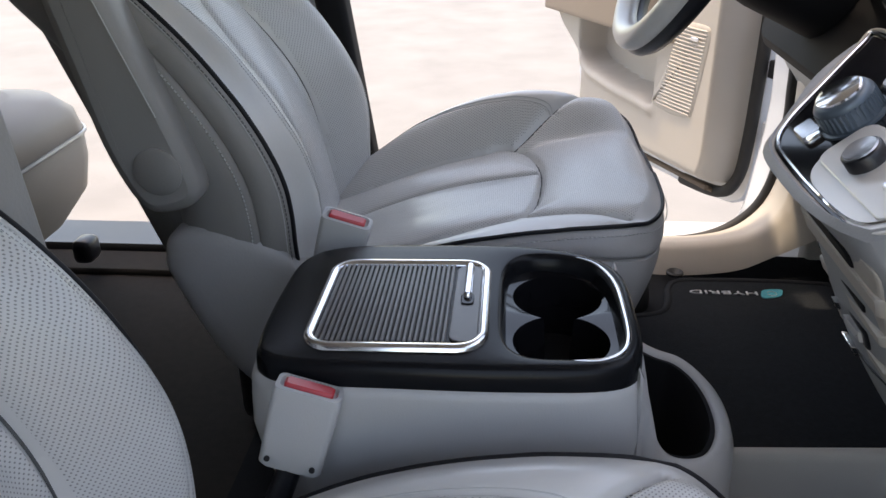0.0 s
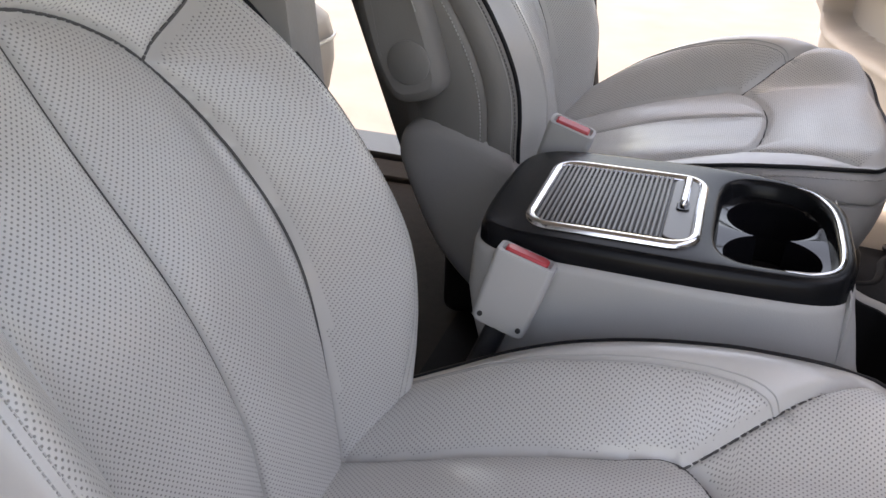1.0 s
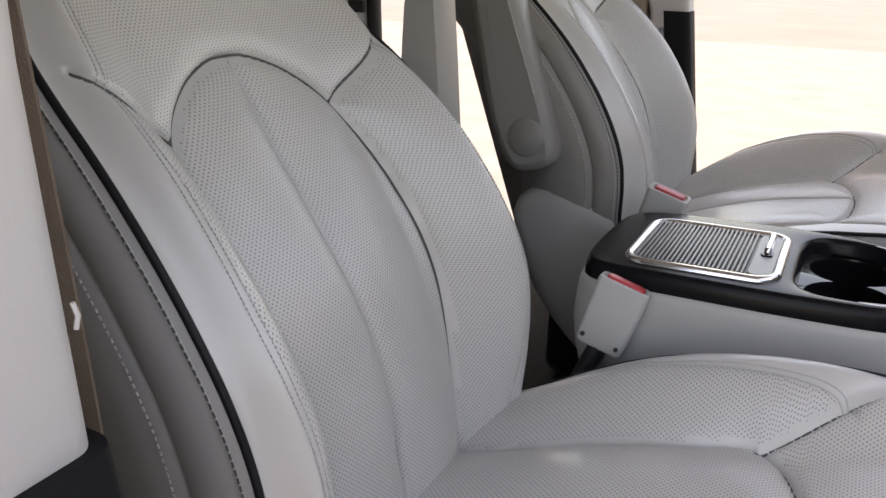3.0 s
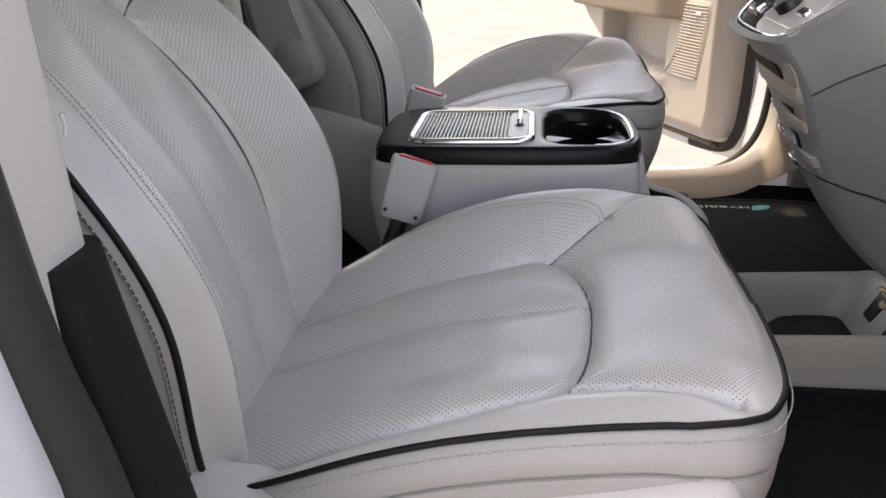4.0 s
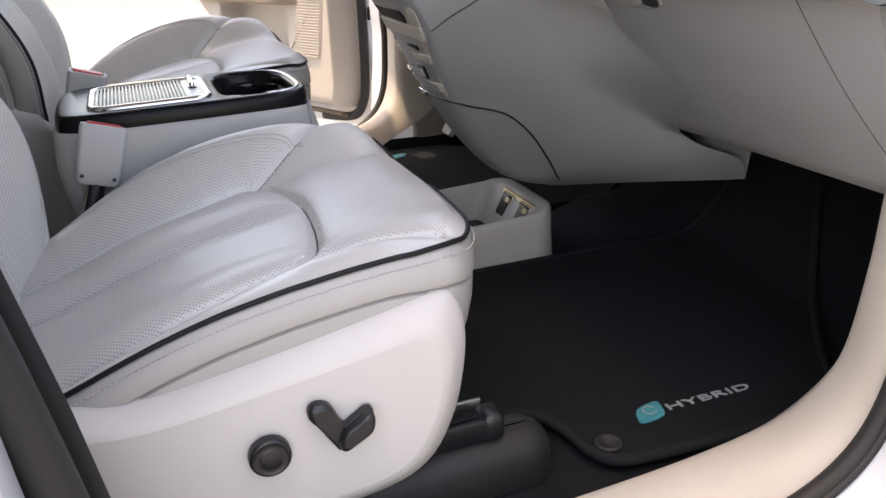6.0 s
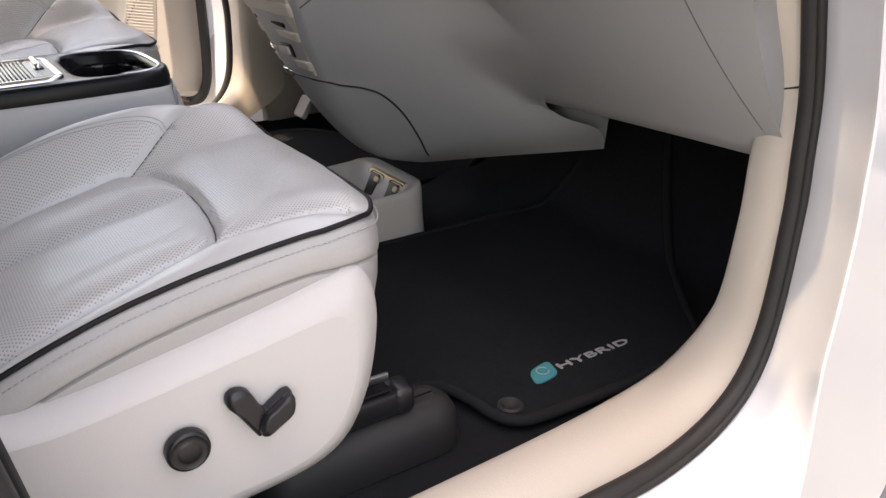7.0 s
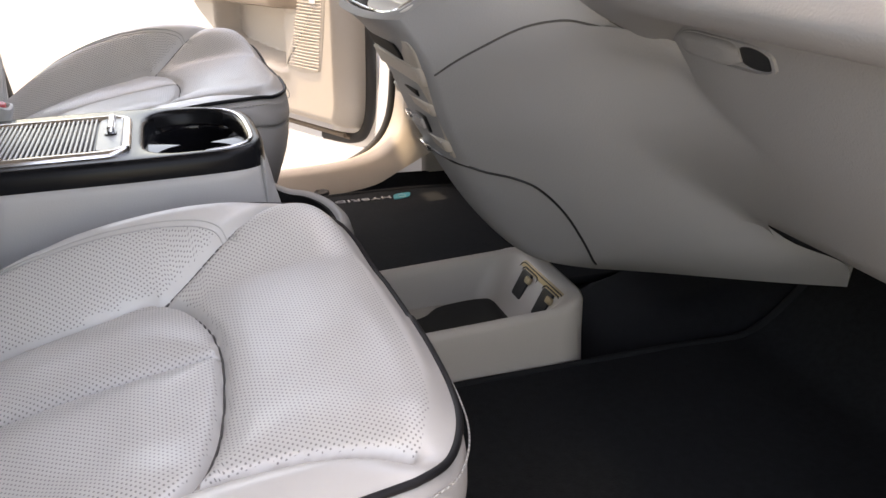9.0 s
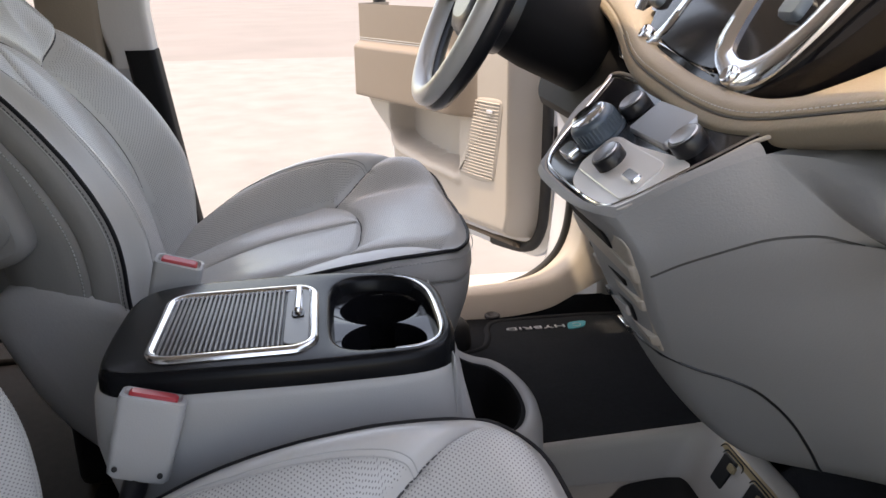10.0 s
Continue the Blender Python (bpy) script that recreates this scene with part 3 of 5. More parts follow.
paddle = spl([(0.194, 0.607), (0.205, 0.614), (0.218, 0.622), (0.225, 0.619), (0.223, 0.603), (0.206, 0.592), (0.193, 0.586), (0.189, 0.594)], 5, True)
part("switch_paddle", pillow(paddle, ((0, 0.008), (0, 0.016), (0.002, 0.0195), (0.005, 0.0205)), lambda a, b, h: (a + 0.009, KY - h + 0.002, b), draw=shrink), BLACK, pshield)


def buckle(name, m, label):
    b = thing(name, label, "buckle", m.translation, "seat belt buckles")
    T = lambda a, c, h: m @ Vector((a, c, h))
    part("housing", rings([[T(x, y, z) for x, y in rrect(-wx, wx, -wy, wy, 0.007)] for wx, wy, z in
                           ((0.026, 0.011, -0.084), (0.029, 0.014, -0.080), (0.030, 0.015, -0.05), (0.031, 0.016, -0.006), (0.030, 0.015, -0.001), (0.0265, 0.0115, 0.0), (0.0245, 0.0095, -0.004))],
                          True, True), CONSOLE, b, "grey plastic housing")
    part("button", rings([[T(x, y, z) for x, y in rrect(-wx, wx, -wy + c, wy + c, 0.003)] for wx, wy, c, z in
                          ((0.0225, 0.0078, -0.0012, -0.005), (0.0225, 0.0078, -0.0012, 0.0008), (0.0205, 0.0062, -0.0012, 0.0024))], True, True), RED, b, "red release button")
    for s in (-0.021, 0.021):
        part("rivet", lathe(((0.0028, 0), (0.0028, 0.0015), (0.0, 0.002)), m @ Matrix.Translation((s, -0.0148, -0.073)) @ Matrix.Rotation(radians(90), 4, "X"), 12), BLACK, b)
    part("stalk", tube([T(0, 0, -0.08), T(-0.004, 0.0, -0.13), T(-0.01, 0.005, -0.20)], 0.012, 10), BLACK, b)
    return b


def frame_axes(o, xd, zd):
    x, z = Vector(xd).normalized(), Vector(zd).normalized()
    y = z.cross(x).normalized()
    x = y.cross(z)
    return Matrix(((x.x, y.x, z.x, o[0]), (x.y, y.y, z.y, o[1]), (x.z, y.z, z.z, o[2]), (0, 0, 0, 1)))


buckle("belt_buckle", frame_axes((0.020, -0.158, 0.810), (1, 0, -0.20), (0.28, 0.16, 1)), "grey belt buckle with red button between seat and console")
buckle("belt_buckle", frame_axes((-0.002, 0.150, 0.838), (1, 0, -0.30), (0.30, -0.10, 1)), "grey belt buckle with red button beside the driver seat")


# ---------------------------------------------------------------- centre console between the seats
def match(outer, inner):
    """Inner loop resampled by angle so that it pairs with the outer loop."""
    co, ci = np.mean(outer, 0), np.mean(inner, 0)
    L = [np.array(p) for p in inner]
    out = []
    for p in outer:
        d = (p - ci) / np.linalg.norm(p - ci)
        best = None
        for a, b in zip(L, L[1:] + L[:1]):
            e = b - a
            den = d[0] * e[1] - d[1] * e[0]
            if abs(den) < 1e-12:
                continue
            w = a - ci
            t = (w[0] * e[1] - w[1] * e[0]) / den
            u = (w[0] * d[1] - w[1] * d[0]) / den
            if t > 0 and -1e-6 <= u <= 1 + 1e-6:
                best = ci + d * t
        out.append(best if best is not None else ci)
    return out


console = thing("center_console", "grey floor console with black top, tambour lid and two cup holders", "console", (0.14, -0.01, 0.452))
CT = 0.822


def top(a, b, h):
    return Vector((a, b, CT + h + 0.02 * (a - 0.09)))


outer = spl([(-0.046, -0.09), (-0.048, 0.0), (-0.040, 0.075), (0.0, 0.108), (0.09, 0.116), (0.2, 0.114), (0.275, 0.095), (0.315, 0.05), (0.322, -0.03),
             (0.318, -0.10), (0.29, -0.135), (0.2, -0.142), (0.09, -0.140), (0.0, -0.136), (-0.035, -0.122)], 8, True)
hole = spl([(0.19, -0.09), (0.187, -0.02), (0.19, 0.05), (0.21, 0.083), (0.25, 0.086), (0.285, 0.068), (0.303, 0.025), (0.307, -0.04), (0.304, -0.095), (0.285, -0.119), (0.25, -0.122), (0.21, -0.118)], 8, True)
loops = [[top(*p, h) for p in inset(outer, d)] for d, h in ((0.0, -0.034), (-0.0015, -0.026), (-0.0005, -0.010), (0.002, -0.003), (0.005, -0.0005), (0.009, 0.0))]
loops += [[top(*p, h) for p in match(outer, inset(hole, d))] for d, h in ((-0.004, 0.0), (0.0, -0.001), (0.003, -0.006), (0.006, -0.02), (0.010, -0.100))]
part("top_frame", rings(loops, False, True), SATIN, console, "satin black plastic top")
# tapering chrome bead draws the highlight along the lit stretch of the edge
part("cup_glint", tube([top(*p, -0.0003) for p in inset(hole, -0.002)][36:80], lambda t: 0.0004 + 0.0026 * math.sin(math.pi * t) ** 0.6, 8), CHROME, console, "thin chrome bead for the highlight on the cup holder edge")


def wells(r):
    """Outline of two round cup wells run together."""
    out = []
    for k in range(96):
        d = np.array((math.cos(2 * math.pi * k / 96), math.sin(2 * math.pi * k / 96)))
        best = 0
        for cy in (0.044, -0.044):
            q = d[1] * cy
            best = max(best, q + math.sqrt(max(0.0, r * r - cy * cy + q * q)))
        out.append(np.array((0.247, -0.018)) + d * best)
    return out


deck = inset(hole, 0.004)
w96 = wells(0.0475)
plate = match(w96, deck)
part("cup_insert", rings([[top(*p, h) for p in q] for q, h in ((plate, -0.018), (w96, -0.020), (wells(0.0465), -0.024), (wells(0.0455), -0.095))], False, True), GLOSS, console, "gloss black cup holder insert")
# floors in matt black: the darkness of deep cups is put into the colour
for cy in (0.026, -0.062):
    part("cup_floor", lathe(((0.042, 0.0), (0.042, 0.003), (0.038, 0.004), (0.0, 0.004)), Matrix.Translation((0.247, cy, CT - 0.092)), 36), DEEP, console)
ring = rrect(-0.002, 0.176, -0.115, 0.066, 0.030, 8)
part("tray_ring", rings([[top(*p, h) for p in inset(ring, d)] for d, h in ((-0.001, -0.002), (0.0, 0.003), (0.003, 0.0055), (0.007, 0.0055), (0.0105, 0.002), (0.0115, -0.002))], False, False), CHROME, console, "bright chrome lid surround")
lid = part("tambour_lid", pillow(rrect(0.006, 0.168, -0.107, 0.058, 0.022), ((0, -0.003), (0, 0.0008), (0.001, 0.0012)), top), SATIN, console, "ribbed sliding lid")
for i in range(24):
    a0 = 0.0105 + i * 0.0053
    part("slat", rings([[top(a, b, h) for a, b in rrect(a0 + d, a0 + 0.0042 - d, -0.1035 + d, 0.0545 - d, 0.0003, 2)] for d, h in ((0, 0.0010), (0.0001, 0.0026), (0.0006, 0.0038), (0.0013, 0.0044))], False, True), TAMBOUR, lid)
part("lid_plate", pillow(rrect(0.139, 0.166, -0.102, 0.053, 0.012), ((0, 0.001), (0, 0.003), (0.001, 0.0035)), top), TAMBOUR, lid)
part("lid_grip", pillow(rrect(0.149, 0.1575, -0.022, 0.048, 0.004), ((0, 0.003), (0, 0.0085), (0.002, 0.0105)), top), CHROME, lid, "bright pull tab")
part("lid_grip_well", pillow(rrect(0.1465, 0.160, -0.034, -0.012, 0.005), ((0, 0.003), (0, 0.0046), (0.001, 0.005)), top), GLOSS, lid)
# grey base with flared lower edge
base_out = [p for p in outer]
rows = []
for d, z in ((-0.001, 0.799), (-0.0045, 0.797), (-0.007, 0.790), (-0.009, 0.77), (-0.011, 0.74), (-0.006, 0.70), (0.002, 0.66), (0.006, 0.60), (0.004, 0.54), (0.0, 0.452)):
    rows.append([Vector((p[0] + (0.0 if p[0] < 0.25 else (0.765 - z) * 0.12), p[1] * (1 - 0.10 * sm((0.76 - z) / 0.2)), z + 0.02 * (p[0] - 0.09) * sm((z - 0.6) / 0.15))) for p in inset(base_out, d)])
part("base", rings(rows, False, True), CONSOLE, console, "grey plastic console body")
part("base_crease", tube(spl([(0.0, -0.141, 0.722), (0.08, -0.146, 0.726), (0.16, -0.147, 0.720), (0.23, -0.142, 0.70), (0.27, -0.135, 0.675)], 6), 0.0012, 6), CONSOLE, console)
# forward storage pocket: low front lip, steep side edges rising to the console top
half = [(0.316, 0.088, 0.812), (0.325, 0.093, 0.788), (0.332, 0.094, 0.758), (0.339, 0.094, 0.728), (0.350, 0.093, 0.709), (0.368, 0.090, 0.699), (0.390, 0.081, 0.696), (0.406, 0.056, 0.694), (0.415, 0.022, 0.692)]
lip = spl([(a, -0.007 - b, c) for a, b, c in half] + [(a, -0.007 + b, c) for a, b, c in half[::-1]], 5, True)
mid = np.array((0.33, -0.007))


def lip_loop(out, drop, back=0.0):
    res = []
    for p in lip:
        d = np.array(p[:2]) - mid
        d = d / np.linalg.norm(d)
        res.append(Vector((p[0] + d[0] * out - back, p[1] + d[1] * out, p[2] - drop)))
    return res


foot = [Vector((p.x - 0.012, p.y, 0.452)) for p in lip_loop(0.022, 0)]
part("pocket_rim", rings([foot, lip_loop(0.026, 0.09), lip_loop(0.022, 0.02), lip_loop(0.018, 0.006), lip_loop(0.013, 0.0005), lip_loop(0.006, 0.0), lip_loop(0.002, 0.002), lip_loop(0.0, 0.006)], False, False), CONSOLE, console, "grey rim of the open storage pocket")
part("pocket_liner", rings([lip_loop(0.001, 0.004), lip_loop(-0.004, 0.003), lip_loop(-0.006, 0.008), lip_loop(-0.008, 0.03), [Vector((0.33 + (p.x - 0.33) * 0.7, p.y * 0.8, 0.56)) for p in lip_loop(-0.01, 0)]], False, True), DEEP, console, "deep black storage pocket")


# ---------------------------------------------------------------- low bin on the floor, ahead of the console
tray = thing("floor_bin", "beige open storage bin on the floor with charging ports", "storage bin", (0.6, -0.01, 0.452))
bo = rrect(0.415, 0.766, -0.120, 0.118, 0.054, 8)
bi = rrect(0.43, 0.738, -0.106, 0.104, 0.040, 8)


def rise(x):
    return 0.024 * sm((x - 0.62) / 0.14) + 0.02 * sm((0.5 - x) / 0.09)


loops = [[Vector((p[0], p[1], 0.452)) for p in inset(bo, -0.004)]]
loops += [[Vector((p[0], p[1], h + (rise(p[0]) if h > 0.5 else 0))) for p in inset(bo, d)] for d, h in ((-0.001, 0.50), (0.0, 0.525), (0.003, 0.533), (0.008, 0.536))]
loops += [[Vector((p[0] - (0.0 if p[0] < 0.68 else 0.045 * (0.536 - h) / 0.06), p[1], h + (rise(p[0]) if h > 0.5 else 0))) for p in inset(bi, d)] for d, h in ((-0.001, 0.536), (0.002, 0.533), (0.004, 0.52), (0.01, 0.476))]
part("bin_body", rings(loops, True, True), BIN, tray)
part("bin_mat", pillow(spl([(0.45, -0.095), (0.55, -0.095), (0.60, -0.098), (0.69, -0.10), (0.695, -0.01), (0.69, 0.08), (0.60, 0.082), (0.55, 0.05), (0.45, 0.05)], 6, True),
                       ((0, 0.474), (0, 0.480), (0.003, 0.482)), lambda a, b, h: (a, b, h)), GLOSS, tray, "dark rubber liner")


def port(a, b, h):
    """On the sloping rear-facing end wall of the bin: a across, b up, h out."""
    return Vector((0.721 + 0.44 * b - 0.8 * h, a, 0.526 + 0.86 * b + 0.5 * h))


panel = part("port_panel", pillow(rrect(-0.094, 0.062, -0.034, 0.034, 0.014), ((0, -0.008), (0, 0.003), (0.003, 0.005)), port), TANMETAL, tray, "tan port panel with black edging")
part("port_edge", tube([port(a, b, 0.004) for a, b in rrect(-0.090, 0.058, -0.030, 0.030, 0.012)], 0.0016, 6, True), BLACK, panel, "black edging")
for c in (-0.054, 0.020):
    cov = part("port_cover", pillow(rrect(c - 0.013, c + 0.020, -0.025, 0.022, 0.005), ((0, 0.003), (0, 0.0085), (0.002, 0.010)), port), BLACK, panel, "black port cover")
    part("port_tab", pillow(rrect(c - 0.018, c - 0.003, 0.006, 0.017, 0.003), ((0, 0.008), (0, 0.0125), (0.001, 0.0135)), port), TANMETAL, cov, "tan contact strip")
    part("port_frame", tube([port(a, b, 0.005) for a, b in rrect(c - 0.026, c + 0.026, -0.027, 0.025, 0.008)], 0.0013, 6, True), BLACK, cov, "black port surround")

# ---------------------------------------------------------------- floor and mats
flo = thing("floor", "black and tan carpeted vehicle floor", "floor", (0, 0, 0.45), kind="structure")
rows = []
for x in np.linspace(-0.18, 1.35, 40):
    r = []
    for y in np.linspace(-0.80, 0.80, 60):
        z = 0.450 + 0.45 * sm((x - 1.0) / 0.4) + 0.055 * sm((0.124 - abs(y)) / 0.05) * sm((x - 0.80) / 0.12) + 0.10 * sm((abs(y) - 0.74) / 0.06) * 0.3
        r.append((x, y, z + 0.003 * noise.noise((x * 9, y * 9, 0))))
    rows.append(r)
part("front_carpet", grid(rows)[0], FOOTWELL, flo, "black carpet")
rows = [[(x, y, 0.449 + 0.004 * noise.noise((x * 6, y * 6, 2))) for y in np.linspace(-0.84, 0.84, 30)] for x in np.linspace(-2.6, -0.18, 40)]
part("rear_carpet", grid(rows)[0], CARPET, flo, "dark carpet")


def floor_mat(name, label, sg):
    T = (lambda a, b, h: Vector((a, b, h))) if sg < 0 else (lambda a, b, h: Vector((a, -b, h)))
    mt = thing(name, label, "floor mat", (0.7, 0.45 * sg, 0.453), "floor mats")
    o = spl([(1.12, -0.377), (1.0, -0.515), (0.93, -0.60), (0.868, -0.682), (0.82, -0.705), (0.70, -0.713), (0.58, -0.711), (0.525, -0.702), (0.503, -0.672), (0.496, -0.626), (0.48, -0.584), (0.445, -0.567),
             (0.38, -0.555), (0.32, -0.54), (0.32, -0.35), (0.33, -0.18), (0.45, -0.135), (0.70, -0.128), (0.95, -0.130), (1.15, -0.150), (1.24, -0.20), (1.21, -0.28)], 6, True)

    def lie(a, b, h):
        return T(a, b, h + 0.45 * sm((a - 1.0) / 0.4))
    ring = [np.array(p) for p in inset(o, 0.003)]

    def span(x):
        """The mat's edges across the car at x."""
        ys = [a[1] + (b[1] - a[1]) * (x - a[0]) / (b[0] - a[0]) for a, b in zip(ring, ring[1:] + ring[:1]) if (a[0] <= x) != (b[0] <= x)]
        return min(ys), max(ys)

    xs = np.linspace(min(p[0] for p in ring) + 0.001, max(p[0] for p in ring) - 0.001, 90)
    sheet = [[lie(x, y0 + (y1 - y0) * k, 0.4695 + 0.0012 * noise.noise((x * 14, (y0 + (y1 - y0) * k) * 14, 5))) for k in np.linspace(0, 1, 40)] for x in xs for y0, y1 in [span(x)]]
    part("carpet", grid(sheet)[0], MAT, mt, "black carpet pile")
    part("binding", tube([lie(p[0], p[1], 0.466) for p in inset(o, 0.004)], 0.0075, 8, True), MATEDGE, mt, "black sewn binding")
    gm = Matrix.Translation(T(0.530, -0.672, 0.468) if sg < 0 else T(0.530, -0.732, 0.468))
    part("grommet", lathe(((0.017, 0), (0.017, 0.005), (0.014, 0.007), (0.009, 0.005), (0.006, 0.002), (0.0, 0.002)), gm, 28), RUBBER, mt, "round rubber fixing")
    rot = Matrix.Translation((0.640, -0.640, 0.4705)) if sg < 0 else Matrix.Translation((0.672, 0.662, 0.4705)) @ Matrix.Rotation(math.pi, 4, "Z")
    cu = bpy.data.curves.new("lettering", "FONT")
    cu.body = "HYBRID"
    cu.size = 0.030
    cu.extrude = 0.0009
    cu.space_character = 1.06
    tx = new("lettering_src", cu)
    dg = bpy.context.evaluated_depsgraph_get()
    me = bpy.data.meshes.new_from_object(tx.evaluated_get(dg))
    bpy.data.objects.remove(tx)
    xs = [v.co.x for v in me.vertices]
    k = 0.127 / (max(xs) - min(xs))
    bm = bmesh.new()
    bm.from_mesh(me)
    bmesh.ops.transform(bm, matrix=rot @ Matrix.Diagonal((k, 0.60, 1, 1)) @ Matrix.Translation((-min(xs), 0, 0)), verts=bm.verts)
    part("lettering", bm, SILVER, mt, "silver embroidered word HYBRID", smooth=False)
    leaf = spl([(-0.049, -0.010), (-0.030, -0.011), (-0.013, -0.006), (-0.007, 0.006), (-0.0055, 0.0225), (-0.022, 0.022), (-0.039, 0.016), (-0.047, 0.004)], 5, True)
    part("emblem", pillow(leaf, ((0, -0.003), (0, 0.0008), (0.001, 0.0012)), lambda a, b, h: rot @ Vector((a, b, h))), TEAL, mt, "teal embroidered leaf emblem")
    part("emblem_ring", tube([rot @ Vector((-0.026 + 0.0085 * math.cos(a), 0.008 + 0.0085 * math.sin(a), 0.0016)) for a in np.linspace(0.3, 5.9, 24)], 0.0008, 6), SILVER, mt)
    return mt


floor_mat("floor_mat", "black carpet floor mat with embroidered teal and silver lettering", -1)
floor_mat("floor_mat", "black carpet floor mat under the steering wheel, embroidered", 1)

# ---------------------------------------------------------------- dashboard
dash = thing("dashboard", "greige moulded dashboard with tan stitched top pad", "dashboard", (0.8, 0, 0.6))
# centre stack: one skin from the passenger side over the narrow rear face to the driver side
REAR = [(0.470, 0.150, 0.960), (0.498, 0.163, 0.915), (0.535, 0.128, 0.835), (0.575, 0.098, 0.768), (0.640, 0.080, 0.685), (0.72, 0.075, 0.612), (0.80, 0.075, 0.585)]
FRONT = [(0.574, 0.232, 1.036), (0.640, 0.272, 0.978), (0.7215, 0.291, 0.930), (0.7615, 0.292, 0.860), (0.822, 0.290, 0.778), (0.900, 0.310, 0.712), (0.968, 0.340, 0.682), (1.005, 0.318, 0.636)]
NR = 40
CUTB = itp((0.0, 0.15, 0.35, 0.6, 1.0), (0.040, 0.088, 0.086, 0.054, 0.020))
BULGE = itp((0.0, 0.10, 0.20, 0.40, 0.55, 0.70, 1.0), (0.024, 0.010, 0.007, 0.012, 0.018, 0.026, 0.030))
rear, fron = spl(REAR, 7), spl(FRONT, 6)
rows = []
for i in range(len(rear)):
    r, f = rear[i], fron[i]
    row = []
    for j in range(NR + 1):
        t = j / NR
        bow = math.sin(math.pi * t)
        p = f * (1 - t) + r * t
        row.append((p[0] - 0.02 * bow * (1 - t), -(p[1] + 0.006 * bow), p[2] + 0.004 * bow))
    cutb = CUTB(i / (len(rear) - 1))
    for j in range(1, 12):
        a = -1 + 2 * j / 12
        row.append((r[0] - BULGE(i / (len(rear) - 1)) * (1 - a ** 4), (r[1] - (cutb if a > 0 else 0)) * a, r[2] - 0.006 * (1 - a * a)))
    for j in range(NR, -1, -1):
        t = j / NR
        bow = math.sin(math.pi * t)
        p = f * (1 - t) + r * t
        row.append((p[0] - 0.02 * bow * (1 - t), p[1] + 0.006 * bow - cutb, p[2] + 0.004 * bow))
    rows.append(row)
bm, vs = grid(rows)
stack = part("stack_body", bm, DASH, dash, "greige moulded centre stack")
bot = rows[-1]
part("stack_underside", grid([bot, [(p[0] + 0.06, p[1] * 0.9, p[2] + 0.25) for p in bot]])[0], BLACK, dash)


def on_side(i, t, out=0.0):
    """A point on the passenger side of the stack: i along its height (0..1), t from the front (0) to the rear edge (1)."""
    k = i * (len(rows) - 1)
    a, b = int(min(k, len(rows) - 2)), k - int(min(k, len(rows) - 2))
    q = t * NR
    c, d = int(min(q, NR - 1)), q - int(min(q, NR - 1))
    P = lambda m, n: np.array(rows[m][n])
    p = (P(a, c) * (1 - b) + P(a + 1, c) * b) * (1 - d) + (P(a, c + 1) * (1 - b) + P(a + 1, c + 1) * b) * d
    return Vector((p[0] - 0.3 * out, p[1] - out, p[2]))


# dark bead drawn for the shading along a fold in the moulding
part("crease_shade", tube([on_side(i, t, 0.0005) for i, t in spl([(0.205, 0.985), (0.183, 0.825), (0.167, 0.625), (0.151, 0.375), (0.150, 0.225), (0.158, 0.125), (0.185, 0.06)], 8)], 0.0012, 6), SEAM, stack)


def on_rear(i, a, out=0.0):
    k = i * (len(rear) - 1)
    c, d = int(min(k, len(rear) - 2)), k - int(min(k, len(rear) - 2))
    r = rear[c] * (1 - d) + rear[c + 1] * d
    return Vector((r[0] - BULGE(i) * (1 - a ** 4) - out, (r[1] - (CUTB(i) if a > 0 else 0)) * a, r[2] - 0.006 * (1 - a * a)))


part("pocket_gap", tube([on_rear(0.475, a, 0.0004) for a in (0.7, 0.3, -0.1, -0.45)] + [on_rear(0.488, -0.8, 0.0006)] + [on_side(i, t, 0.0008) for i, t in spl([(0.50, 0.99), (0.52, 0.93), (0.542, 0.825), (0.575, 0.75), (0.642, 0.725), (0.742, 0.775), (0.875, 0.89)], 8)], 0.0018, 6), BLACK, stack, "dark shut line of the lower cover")
